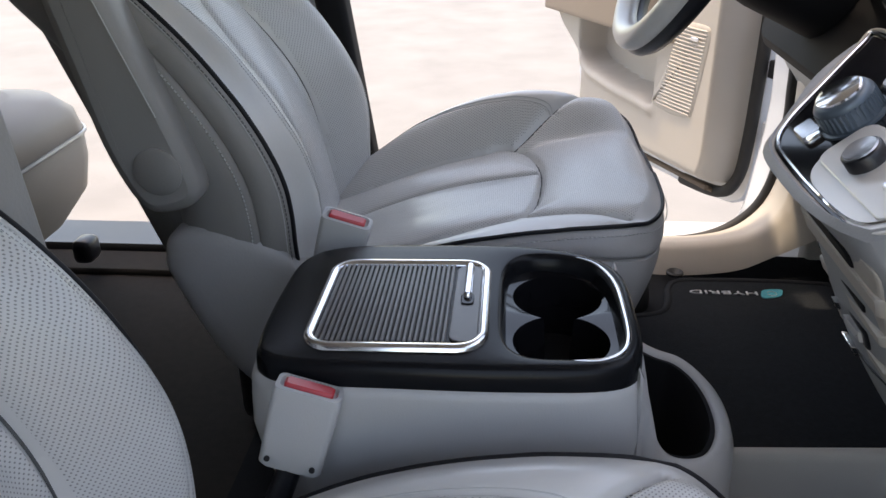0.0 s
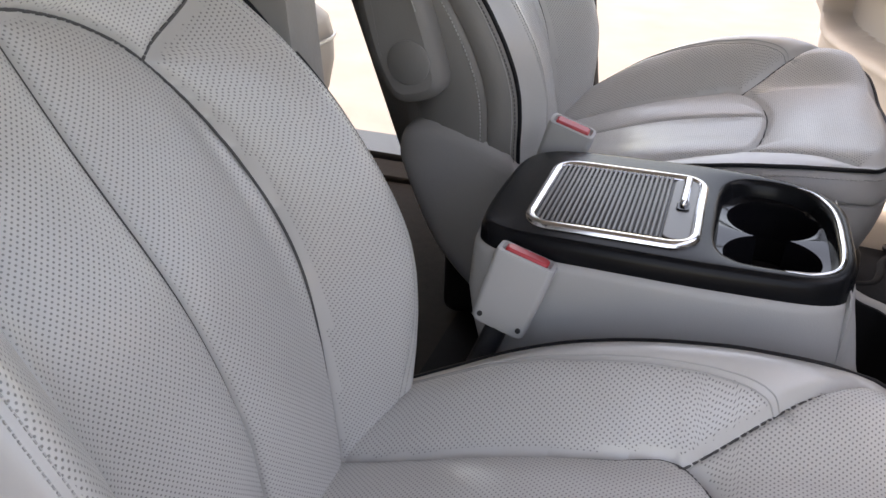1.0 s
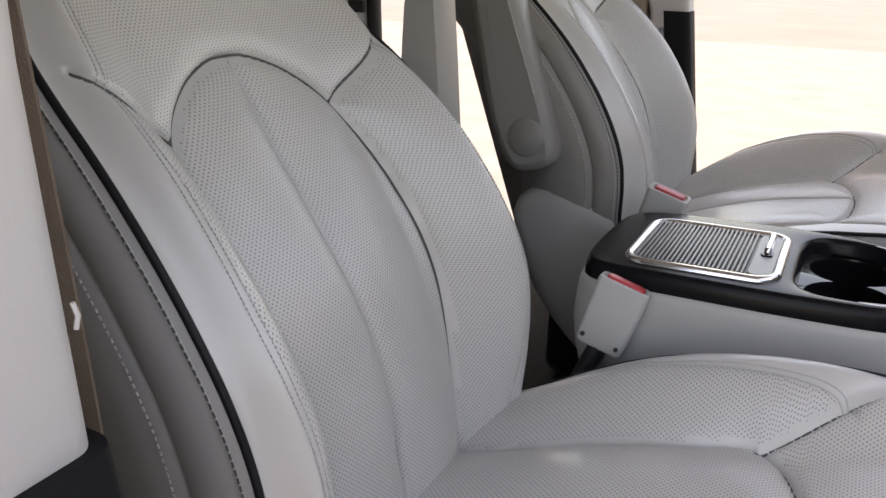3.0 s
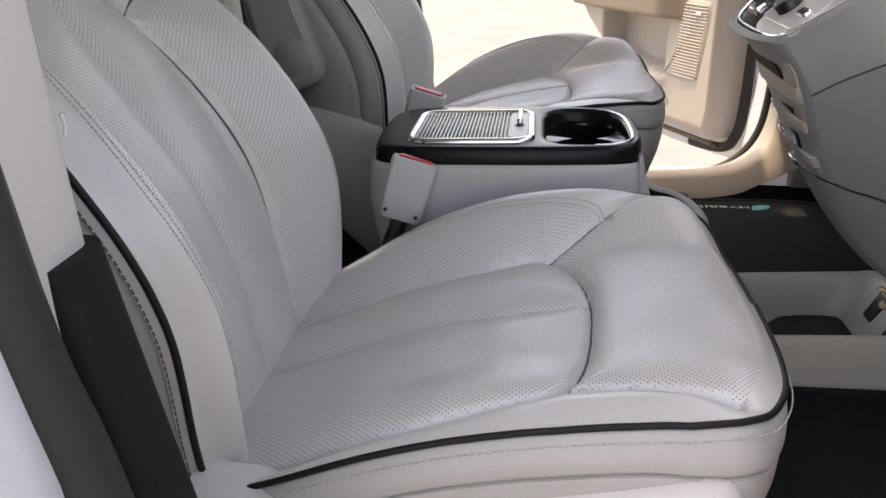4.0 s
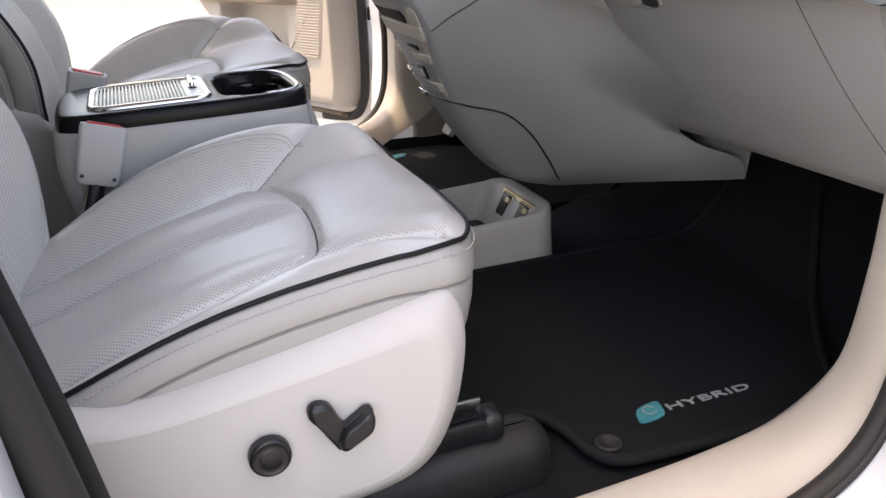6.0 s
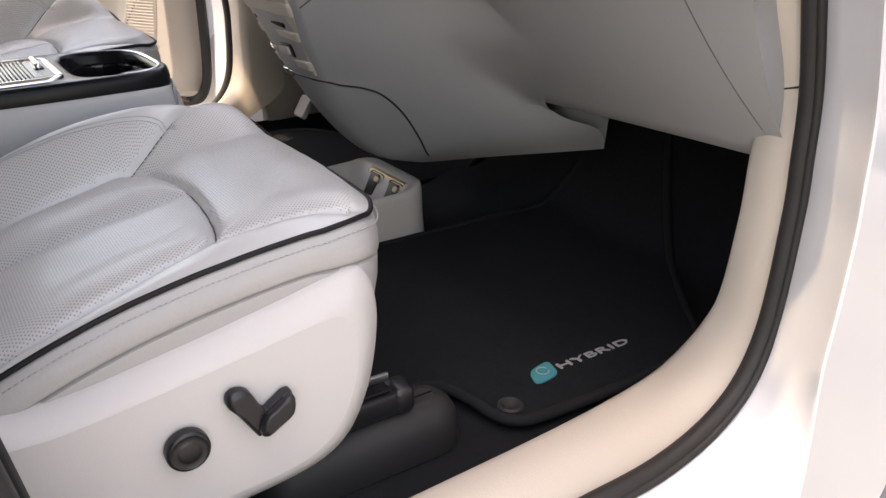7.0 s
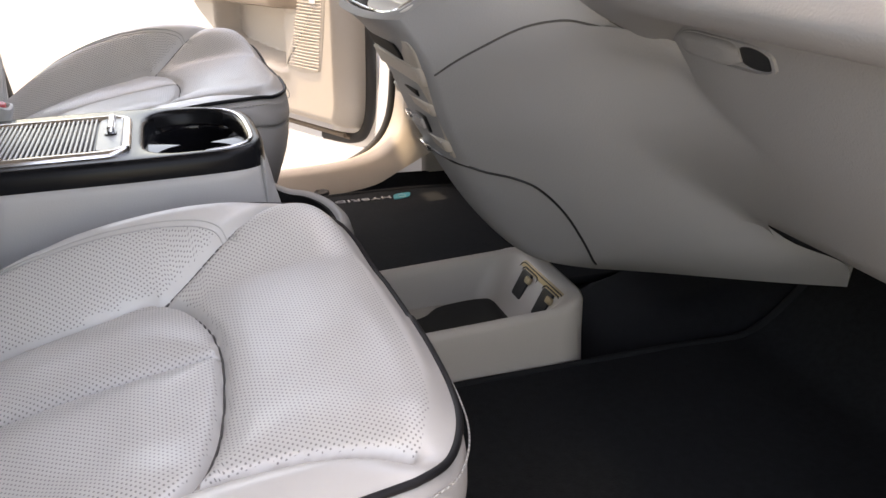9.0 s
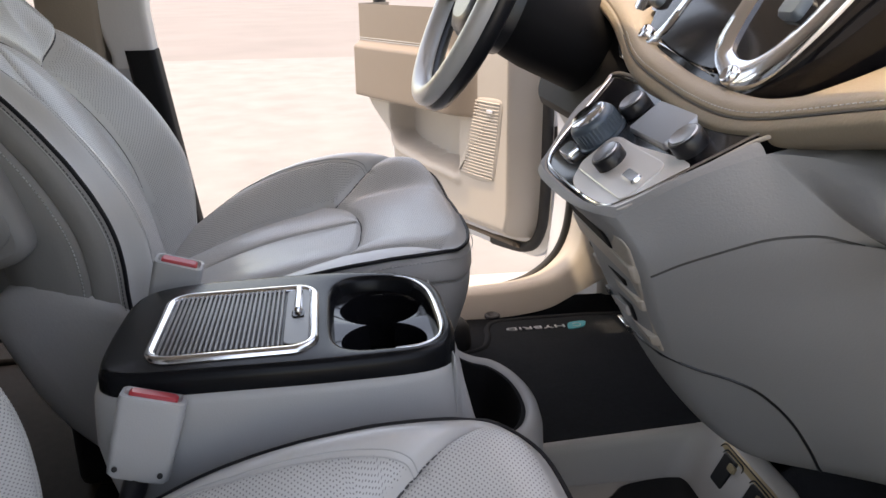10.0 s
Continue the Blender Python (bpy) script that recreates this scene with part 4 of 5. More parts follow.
# beige on the greige rear face and lips paints the warm light there
for a0, a1, i0, i1, h, mt, nm, note in ((-0.90, 0.90, 0.105, 0.470, 0.0022, BEIGE, "rear_sunlit", "narrow rear face, its warm sunlight put in as beige"), (-0.55, 0.70, 0.125, 0.180, 0.0030, DEEP, "slot_shade", "flat dark pad for the shade in an open slot"),
                                        (-0.88, 0.90, 0.190, 0.238, 0.0075, BEIGE, "slot_lip", "rounded lip, beige for the warm light on it"), (-0.60, 0.86, 0.258, 0.274, 0.0030, DEEP, "shut_line", "dark gap"),
                                        (-0.86, 0.90, 0.286, 0.318, 0.0060, BEIGE, "cubby_hood", "rounded edge, beige for the warm light on it"), (-0.58, 0.86, 0.330, 0.388, 0.0032, BLACK, "cubby_shade", "flat dark pad for the shade in a cubby"),
                                        (-0.90, 0.92, 0.402, 0.446, 0.0085, BEIGE, "cubby_lip", "rounded lip, beige for the warm light on it")):
    r = 0.42 * min(i1 - i0, 0.08)
    # slot and cubby are solid pads; black colour stands for the shade inside
    loops = [[on_rear(i, a, o) for a, i in rrect(a0 + d, a1 - d, i0 + d * 0.2, i1 - d * 0.2, r - d * 0.2, 5)] for d, o in ((0.0, -0.006), (0.0, h * 0.5), (0.01, h * 0.85), (0.03, h))]
    pc = part(nm, rings(loops, False, True), mt, stack, note)
    if nm == "cubby_shade":
        part("port_cover", pillow(rrect(-0.50, -0.22, i0 + 0.012, i1 - 0.012, 0.006, 3), ((0, 0.0), (0, 0.006), (0.02, 0.0075)), lambda a, i, h: on_rear(i, a, h), draw=shrink), PILLAR, pc, "pale port cover")
        part("port_tab", pillow(rrect(0.0, 0.24, i0 + 0.014, i1 - 0.020, 0.006, 3), ((0, 0.0), (0, 0.005), (0.02, 0.006)), lambda a, i, h: on_rear(i, a, h), draw=shrink), CHROME, pc)
part("release_tab", pillow(rrect(-0.05, 0.05, 0.452, 0.486, 0.008, 3), ((0, 0.001), (0, 0.006), (0.002, 0.007)), lambda a, i, h: on_rear(i, a * 5 + 0.10, h)), CHROME, stack, "bright release tab")

# glove box and lower passenger panel
TOPG = itp((-0.86, -0.70, -0.45, -0.30), (0.655, 0.662, 0.680, 0.695))
BOTG = itp((-0.86, -0.76, -0.50, -0.28), (0.765, 0.780, 0.825, 0.852))
BOTZ = itp((-0.86, -0.76, -0.50, -0.28), (0.787, 0.780, 0.758, 0.742))
TOPZ = 0.983


def glove(y, s, out=0.0):
    """Passenger panel: s 0 at the top edge, 1 at the bottom."""
    x = TOPG(y) * (1 - s) + BOTG(y) * s - 0.012 * math.sin(math.pi * s)
    z = TOPZ * (1 - s) + BOTZ(y) * s
    return Vector((x - 0.8 * out, y, z - 0.5 * out))


def cut(s):
    return -0.742 - 0.095 * min(s, 0.85)


rws = [[glove(-0.290 + (cut(s) + 0.2905) * k, s) for k in np.linspace(0, 1, 26)] for s in np.linspace(0, 1, 14)]
rws += [[p + Vector((0.012, 0, -0.002)) for p in rws[13]], [p + Vector((0.20, 0, 0.05 - 0.11 * sm((p.y + 0.60) / 0.22))) for p in rws[13]]]
gbx = part("glove_box", grid(rws)[0], DASH, dash, "greige glove box door")
rws = [[glove(cut(s) - 0.0005 + (-0.8425 - cut(s)) * k, s) for k in np.linspace(0, 1, 8)] for s in np.linspace(0, 1, 14)]
rws += [[p + Vector((0.012, 0, -0.002)) for p in rws[13]], [p + Vector((0.20, 0, 0.05)) for p in rws[13]]]
part("end_panel", grid(rws)[0], DASH, dash)
part("glove_gap", tube([glove(cut(s), s, -0.0004) for s in np.linspace(0, 0.8, 12)], 0.0011, 6), SEAM, gbx)
part("top_edge", tube([glove(y, 0.0, 0.0012) for y in np.linspace(-0.44, -0.742, 20)], 0.0028, 8), DASH, gbx, "rolled upper edge")


hollow = []
for i in np.linspace(0.16, 0.66, 22):
    w = 0.25 + 0.75 * sm((0.66 - i) / 0.24)
    c = np.array(on_side(i, 0.0))
    p = np.array(on_side(i, 0.34 * w, 0.0004))
    y = c[1] - 0.150 * w * (0.32 + 0.68 * sm((i - 0.27) / 0.16))
    z = c[2] - 0.02 * w
    q = np.array(glove(y, (TOPZ - z) / (TOPZ - BOTZ(y)), 0.0006))
    hollow.append([p * (1 - k) ** 2 + c * 2 * k * (1 - k) + q * k * k for k in np.linspace(0, 1, 15)])
part("stack_hollow", grid(hollow)[0], DASH, stack, "smooth hollow running into the glove box")


def hand_grip(a, b, h):
    return glove(a + 0.014, 0.045 + b * 0.85, h)


part("grip_bezel", rings([[hand_grip(*p, h) for p in inset(rrect(-0.508, -0.352, 0.010, 0.145, 0.045, 6), d)] for d, h in ((0.0, -0.002), (0.002, 0.002), (0.006, 0.0025), (0.010, 0.0), (0.014, -0.014))], False, True), DASH, gbx, "recessed latch bezel")
part("latch_handle", rings([[hand_grip(*p, h) for p in inset(rrect(-0.455, -0.352, 0.02, 0.135, 0.035, 6), d)] for d, h in ((0.0, -0.012), (0.0, 0.002), (0.006, 0.005), (0.02, 0.006))], False, True), DASH, gbx, "flush pull handle")
# black sheet over the hollow beside the handle, painting its shade
part("recess_shade", rings([[hand_grip(*p, h) for p in inset(rrect(-0.500, -0.456, 0.03, 0.125, 0.02, 6), d)] for d, h in ((0.0, -0.001), (0.001, 0.0008), (0.004, 0.0009))], False, True), BLACK, gbx)

# rounded shelf above the glove box, dark ledge, and the stitched upper pad
def shelf(y):
    """Section of the padded shelf at y, from its top edge down to the glove box."""
    return spl([(0.640, y, 1.042), (0.612, y, 1.036), (0.598, y, 1.014), (0.603, y, 0.999), (0.628, y, 0.986), (0.690, y, 0.979)], 4)


cols = []
start = [np.array((p[0], -p[1], p[2])) for p in spl([fron[k] for k in (0, 3, 6, 9, 12, 15)], 4)]
for y in np.linspace(-0.232, -0.866, 46):
    k = sm((-0.232 - y) / 0.16)
    sec = shelf(y)
    cols.append([np.array((a[0] * (1 - k) + b[0] * k, y if k >= 1 else a[1] * (1 - k) + y * k, a[2] * (1 - k) + b[2] * k)) for a, b in zip(start, sec)])
rws = [[c[0] + np.array((0.24, 0, 0.012)) for c in cols], [c[0] + np.array((0.03, 0, 0.006)) for c in cols]]
rws += [[c[i] for c in cols] for i in range(len(cols[0]))]
part("padded_shelf", grid(rws)[0], DASH, dash, "soft padded shelf")
# the pad's sewn front edge, lowest below the display
PAD_Y = (-0.90, -0.70, -0.50, -0.34, -0.245, -0.175, -0.11, -0.03, 0.06, 0.152, 0.204, 0.40, 0.90)
PAD_X = itp(PAD_Y, (0.632, 0.622, 0.612, 0.600, 0.585, 0.573, 0.570, 0.577, 0.580, 0.590, 0.600, 0.63, 0.65))
PAD_Z = itp(PAD_Y, (1.130, 1.125, 1.115, 1.092, 1.070, 1.058, 1.058, 1.061, 1.072, 1.089, 1.107, 1.15, 1.16))
PAD = spl(((0.22, -0.034), (0.06, -0.031), (0.014, -0.027), (0.0, -0.0225), (-0.0065, -0.012), (-0.0035, -0.003), (0.0, 0.0), (0.0005, 0.004), (0.008, 0.012), (0.026, 0.019), (0.07, 0.034), (0.15, 0.062), (0.28, 0.085), (0.62, 0.10)), 5)
ys = list(np.linspace(-0.90, -0.42, 12)) + list(np.linspace(-0.40, 0.40, 60)) + list(np.linspace(0.42, 0.90, 10))


def pad_at(p, y):
    """A point of the pad's section, which stays low where the display stands."""
    k = sm((0.235 - abs(y - 0.0)) / 0.06) * sm((p[0] - 0.02) / 0.02)
    return (PAD_X(y) + p[0], y, PAD_Z(y) + p[1] * (1 - k) + min(p[1], 0.010) * k)


part("upper_pad", grid([[pad_at(p, y) for y in ys] for p in PAD])[0], DASHTOP, dash, "tan stitched leather top pad")
part("pad_seam", tube([(PAD_X(y) - 0.0010, y, PAD_Z(y) + 0.0002) for y in np.linspace(-0.88, 0.20, 70)], 0.0011, 5), SEAM, dash)
for off in (-0.0065, 0.0058):
    part("stitching", dashes([(PAD_X(y) - 0.0030 if off < 0 else PAD_X(y) + 0.0022, y, PAD_Z(y) + off) for y in np.linspace(-0.88, 0.20, 120)], 0.0009, 0.0042, 0.0066), STITCH, dash)
rws = [[Vector((x, -0.838, z)) for x in np.linspace(x0, 1.2, 4)] for x0, z in [(glove(-0.838, q).x + 0.002, glove(-0.838, q).z) for q in (1.0, 0.75, 0.5, 0.25, 0.0)] + [(p[0] + 0.003, p[2]) for p in shelf(-0.838)[::-1]]]
part("dash_end", grid(rws)[0], DASH, dash)
part("firewall", box(1.28, 1.32, -0.86, 0.86, 0.45, 1.15, 0.004), BLACK, dash)
part("dash_core", box(0.95, 1.26, -0.84, 0.84, 0.92, 1.06, 0.01), BLACK, dash)
# driver-side lower panel
ys = np.linspace(0.30, 0.88, 24)
part("knee_panel", grid([[glove(-y, s) * 1.0 + Vector((0.01, 2 * y, 0)) for y in ys] for s in np.linspace(0, 1, 12)])[0], DASH, dash, "lower panel under the steering wheel")

# gear selector panel
gp = thing("control_panel", "gloss black gear selector and climate panel with chrome edge", "control panel", (0.52, 0, 0.98))
CA, CB = Vector((0.462, 0, 0.957)), Vector((0.585, 0, 1.056))
CD = (CB - CA)
CN = Vector((-CD.z, 0, CD.x)).normalized()


def ctl(a, b, h):
    """a: across, b: 0 at the low edge, 1 at the top, h: out of the panel."""
    return CA + CD * b + Vector((0, a, 0)) + CN * h


po = spl([(-0.06, -0.01), (0.04, -0.01), (0.087, 0.03), (0.117, 0.18), (0.147, 0.5), (0.178, 0.85), (0.186, 1.0), (0.1, 1.02), (-0.1, 1.02), (-0.222, 1.0), (-0.215, 0.85), (-0.185, 0.5), (-0.155, 0.18), (-0.125, 0.03)], 6, True)
po2 = [np.array((p[0], p[1] * 0.158)) for p in po]
PL = lambda a, b, h: ctl(a, b / 0.158, h)
part("face", pillow(po2, ((0.0, -0.03), (0.0, 0.0), (0.002, 0.0015)), PL), GLOSS, gp, "gloss black face")
part("rim", tube([PL(p[0], p[1], 0.001) for p in inset(po2, -0.001)], 0.0022, 8, True), BEIGE, gp)
# soft bezel from the stack's top edge up to the panel
ang = lambda x, y: math.atan2(y, 0.60 - x)
mouth = [PL(p[0], p[1], 0.0005) for p in inset(po2, -0.0005)]
table = sorted((ang(p.x, p.y), p.x, p.y, p.z) for p in mouth if p.x < 0.568)
tab = np.array(table)
edge0 = [np.array(p) for p in rows[0]]
inn = [np.array([np.interp(ang(p[0], p[1]), tab[:, 0], tab[:, k]) for k in (1, 2, 3)]) for p in edge0]
part("panel_bezel", grid([[p * (1 - k) + q * k + np.array((0, 0, 0.007 * math.sin(math.pi * min(1, k * 1.15)))) for p, q in zip(edge0, inn)] for k in np.linspace(0, 1, 6)])[0], DASH, stack, "rounded greige edge round the control panel")
part("chrome_edge", tube([PL(p[0], p[1], 0.003) for p in inset(po2, 0.006)], 0.0016, 6, True), CHROME, gp, "chrome edging")
part("bright_plate", pillow([np.array(p) for p in rrect(-0.148, 0.004, 0.024, 0.080, 0.014)], ((0, 0.002), (0, 0.0045), (0.001, 0.005)), PL), PLATE, gp, "brushed switch plate")
# pale trim paints the white sky reflection on the panel's lower edge
part("silver_trim", pillow(spl([(-0.13, 0.008), (-0.07, 0.005), (-0.02, 0.009), (0.002, 0.030), (0.004, 0.078), (-0.06, 0.083), (-0.172, 0.092), (-0.172, 0.06), (-0.158, 0.022)], 5, True), ((0, 0.0), (0, 0.0022), (0.001, 0.0028)), PL), PLATE, gp, "silver trim plate, pale for the sky it mirrors")
dial = part("selector_dial", lathe(((0.032, 0), (0.032, 0.004), (0.029, 0.005), (0.028, 0.023), (0.0285, 0.026), (0.026, 0.030), (0.0235, 0.032), (0.0, 0.0325)),
                                   frame_axes(PL(0.034, 0.074, 0.0), (0, 1, 0), CN), 48), SLATE, gp, "knurled rotary gear dial")
part("dial_cap", lathe(((0.0225, 0.0), (0.0225, 0.003), (0.020, 0.0045), (0.0, 0.004)), frame_axes(PL(0.034, 0.074, 0.0315), (0, 1, 0), CN), 40), CHROME, dial, "brushed metal cap")
for j in range(36):
    a = 2 * math.pi * j / 36
    m = frame_axes(PL(0.034, 0.074, 0.0), (0, 1, 0), CN)
    part("rib", box(-0.0009, 0.0009, -0.0009, 0.0009, 0.006, 0.0235, 0, m @ Matrix.Translation((0.0285 * math.cos(a), 0.0285 * math.sin(a), 0))), SLATE, dial)
for a, b, r, h in ((-0.055, 0.052, 0.018, 0.018), (0.024, 0.122, 0.018, 0.016), (-0.150, 0.108, 0.018, 0.018)):
    kn = part("knob", lathe(((r, 0), (r, h * 0.9), (r * 0.9, h), (0, h)), frame_axes(PL(a, b, 0.001), (0, 1, 0), CN), 32), BLACK, gp, "black rotary knob")
    part("knob_cap", lathe(((r * 0.86, h), (r * 0.8, h + 0.0015), (r * 0.6, h + 0.0005), (0, h)), frame_axes(PL(a, b, 0.001), (0, 1, 0), CN), 32), STEEL, kn)
for a, b, w, hh in ((-0.066, 0.117, 0.050, 0.024), (0.058, 0.036, 0.018, 0.011), (-0.120, 0.050, 0.016, 0.007)):
    part("key", pillow(rrect(a - w, a + w, b - hh, b + hh, 0.005), ((0, 0.0), (0, 0.006), (0.002, 0.009)), PL), STEEL if w > 0.02 else CHROME, gp)

# screen and vents above it
sc = thing("center_display", "black centre display between chrome framed air vents", "display", (0.62, 0, 1.2))
SA, SB = Vector((0.602, 0, 1.068)), Vector((0.732, 0, 1.260))
SD = SB - SA
SN = Vector((-SD.z, 0, SD.x)).normalized()
PS = lambda a, b, h: SA + SD * (b / SD.length) + Vector((0, a, 0)) + SN * h
face = spl([(-0.10, -0.006), (0.0, 0.0), (0.10, 0.010), (0.16, 0.028), (0.20, 0.08), (0.235, 0.16), (0.235, 0.25), (0.10, 0.262), (-0.12, 0.262), (-0.265, 0.25), (-0.255, 0.16), (-0.225, 0.10), (-0.195, 0.045), (-0.167, 0.016), (-0.138, -0.003)], 6, True)
part("surround", pillow(face, ((0, -0.06), (0, 0.004), (0.004, 0.008)), PS), GLOSS, sc, "gloss black surround")
part("screen", pillow(spl([(-0.060, 0.016), (0.115, 0.038), (0.150, 0.075), (0.150, 0.22), (-0.022, 0.22), (-0.028, 0.066)], 4, True), ((0, 0.0), (0, 0.012), (0.002, 0.013)), PS), SCREEN, sc, "dark glass screen")
part("screen_trim", tube([PS(a, 0.0125 + 0.125 * (a + 0.06), 0.011) for a in np.linspace(-0.06, 0.115, 12)], 0.0011, 6), CHROME, sc)
LOOP = spl([(-0.030, 0.050), (-0.024, 0.10), (-0.018, 0.20), (-0.035, 0.240), (-0.20, 0.240), (-0.222, 0.20), (-0.203, 0.11), (-0.180, 0.05), (-0.155, 0.016), (-0.122, 0.003), (-0.088, 0.008), (-0.052, 0.026)], 5, True)
MOUTH = spl([(-0.062, 0.050), (-0.050, 0.10), (-0.044, 0.19), (-0.06, 0.212), (-0.168, 0.212), (-0.184, 0.19), (-0.168, 0.11), (-0.146, 0.062), (-0.122, 0.038), (-0.10, 0.034), (-0.08, 0.038)], 5, True)
for flip in (1, -1):
    F = lambda a, b, h, flip=flip: PS(a if flip > 0 else 0.075 - a, b, h)
    inner = match(LOOP, MOUTH)
    bands = [(LOOP, 0.004), (LOOP, 0.010), ([q * 0.85 + w * 0.15 for q, w in zip(LOOP, inner)], 0.0155), ([q * 0.4 + w * 0.6 for q, w in zip(LOOP, inner)], 0.016), (inner, 0.011), (inner, -0.01)]
    vn = part("vent", rings([[F(*p, h) for p in q] for q, h in bands], False, False), CHROME, sc, "chrome framed air vent")
    part("vent_well", pillow(MOUTH, ((0.0, -0.02), (0.001, -0.003), (0.002, -0.002)), F), DEEP, vn, "dark air duct")
    for j in range(6):
        b = 0.052 + j * 0.026
        part("vane", rings([[F(a, b + e + 0.10 * (-0.11 - a), h) for a, e in ((-0.055 + 0.003 * j, 0.0014), (-0.138 - 0.007 * j, 0.0014), (-0.138 - 0.007 * j, -0.0014), (-0.055 + 0.003 * j, -0.0014))] for h in (-0.002, 0.006)], True, True), STEEL, vn, "thin metal vane")
    part("vane_tab", pillow(rrect(-0.145, -0.110, 0.082, 0.108, 0.008), ((0, 0.0), (0, 0.014), (0.004, 0.018)), F), SLATE, vn, "blue-grey vane tab")
for a, b in ((-0.108, 0.014), (0.160, 0.042)):
    part("round_button", lathe(((0.011, 0), (0.011, 0.012), (0.009, 0.0145), (0.007, 0.0135), (0.0, 0.0135)), frame_axes(PS(a, b, 0.006), (0, 1, 0), SN), 28), CHROME, sc, "round push button")

# steering wheel and column
sw = thing("steering_wheel", "two-tone steering wheel with black airbag boss", "steering wheel", (0.40, 0.43, 1.16))
WM = frame_axes((0.432, 0.435, 1.166), (0, 1, 0), (-0.90, 0, 0.43))
rim = [WM @ Vector((0.188 * math.cos(a), 0.182 * math.sin(a), 0)) for a in np.linspace(0, 2 * math.pi, 65)[:-1]]
part("rim", tube(rim, 0.0165, 14, True, flat=1.1), LEATHER, sw, "pale grey leather rim")
part("rim_back", tube([WM @ Vector((0.190 * math.cos(a), 0.184 * math.sin(a), -0.015)) for a in np.linspace(0, 2 * math.pi, 65)[:-1]], 0.0165, 12, True), BLACK, sw, "black rear half of the rim")
part("rim_insert", tube([WM @ Vector((0.1765 * math.cos(a), 0.1705 * math.sin(a), 0.006)) for a in np.linspace(radians(215), radians(325), 24)], 0.0085, 10), CHROME, sw, "bright lower spoke insert")
part("boss", pillow(spl([(-0.09, 0.03), (-0.05, 0.075), (0.05, 0.075), (0.09, 0.03), (0.07, -0.05), (0.0, -0.085), (-0.07, -0.05)], 6, True), ((0, -0.05), (0, 0.0), (0.012, 0.018), (0.03, 0.024)), lambda a, b, h: WM @ Vector((a, b, h - 0.02))), BLACK, sw, "black airbag boss")
for p in (((0.08, 0.01), (0.178, 0.012)), ((-0.08, 0.01), (-0.178, 0.012)), ((0.0, -0.07), (0.0, -0.172))):
    part("spoke", tube([WM @ Vector((*p[0], -0.012)), WM @ Vector((*p[1], -0.002))], 0.018, 10, flat=0.5), BLACK, sw)
part("column_shroud", tube([WM @ Vector((0, 0, -0.03)), WM @ Vector((0, 0.0, -0.12)), WM @ Vector((0, -0.01, -0.30))], lambda t: 0.07 + 0.02 * t, 24), DEEP, sw, "black column shroud")
part("instrument_hood", pillow(rrect(-0.20, 0.20, -0.12, 0.10, 0.06), ((0, -0.3), (0, -0.18), (0.01, -0.17)), lambda a, b, h: WM @ Vector((a, b + 0.02, h - 0.05))), DEEP, dash, "black instrument binnacle")

# pedal
pd = thing("foot_pedal", "small grey pedal on a black arm in the driver footwell", "pedal", (0.875, 0.715, 0.5))
PM = frame_axes((0.875, 0.715, 0.525), (0, 1, 0), (-0.80, -0.1, 0.50))
part("pad", pillow(rrect(-0.026, 0.026, -0.032, 0.032, 0.010), ((0, -0.01), (0, 0.0), (0.003, 0.004)), lambda a, b, h: PM @ Vector((a, b, h))), PILLAR, pd, "pale ribbed pad")
part("arm", tube([PM @ Vector((0, 0.02, -0.01)), (0.96, 0.715, 0.64), (1.02, 0.715, 0.86)], 0.012, 8), BLACK, pd)


# ---------------------------------------------------------------- door openings: sill trim, seals, body flanges
IN_ = [(-0.16, -0.780, 0.505), (0.1, -0.784, 0.503), (0.45, -0.782, 0.511), (0.62, -0.780, 0.523), (0.70, -0.783, 0.549), (0.742, -0.79, 0.605), (0.748, -0.80, 0.71), (0.752, -0.80, 0.79), (0.752, -0.805, 0.862), (0.705, -0.815, 0.95), (0.665, -0.815, 1.04)]
OU_ = [(-0.16, -0.855, 0.478), (0.1, -0.855, 0.478), (0.45, -0.855, 0.480), (0.60, -0.857, 0.490), (0.69, -0.860, 0.535), (0.735, -0.86, 0.612), (0.748, -0.86, 0.741), (0.746, -0.86, 0.81), (0.741, -0.86, 0.878), (0.722, -0.86, 0.96), (0.695, -0.86, 1.06)]


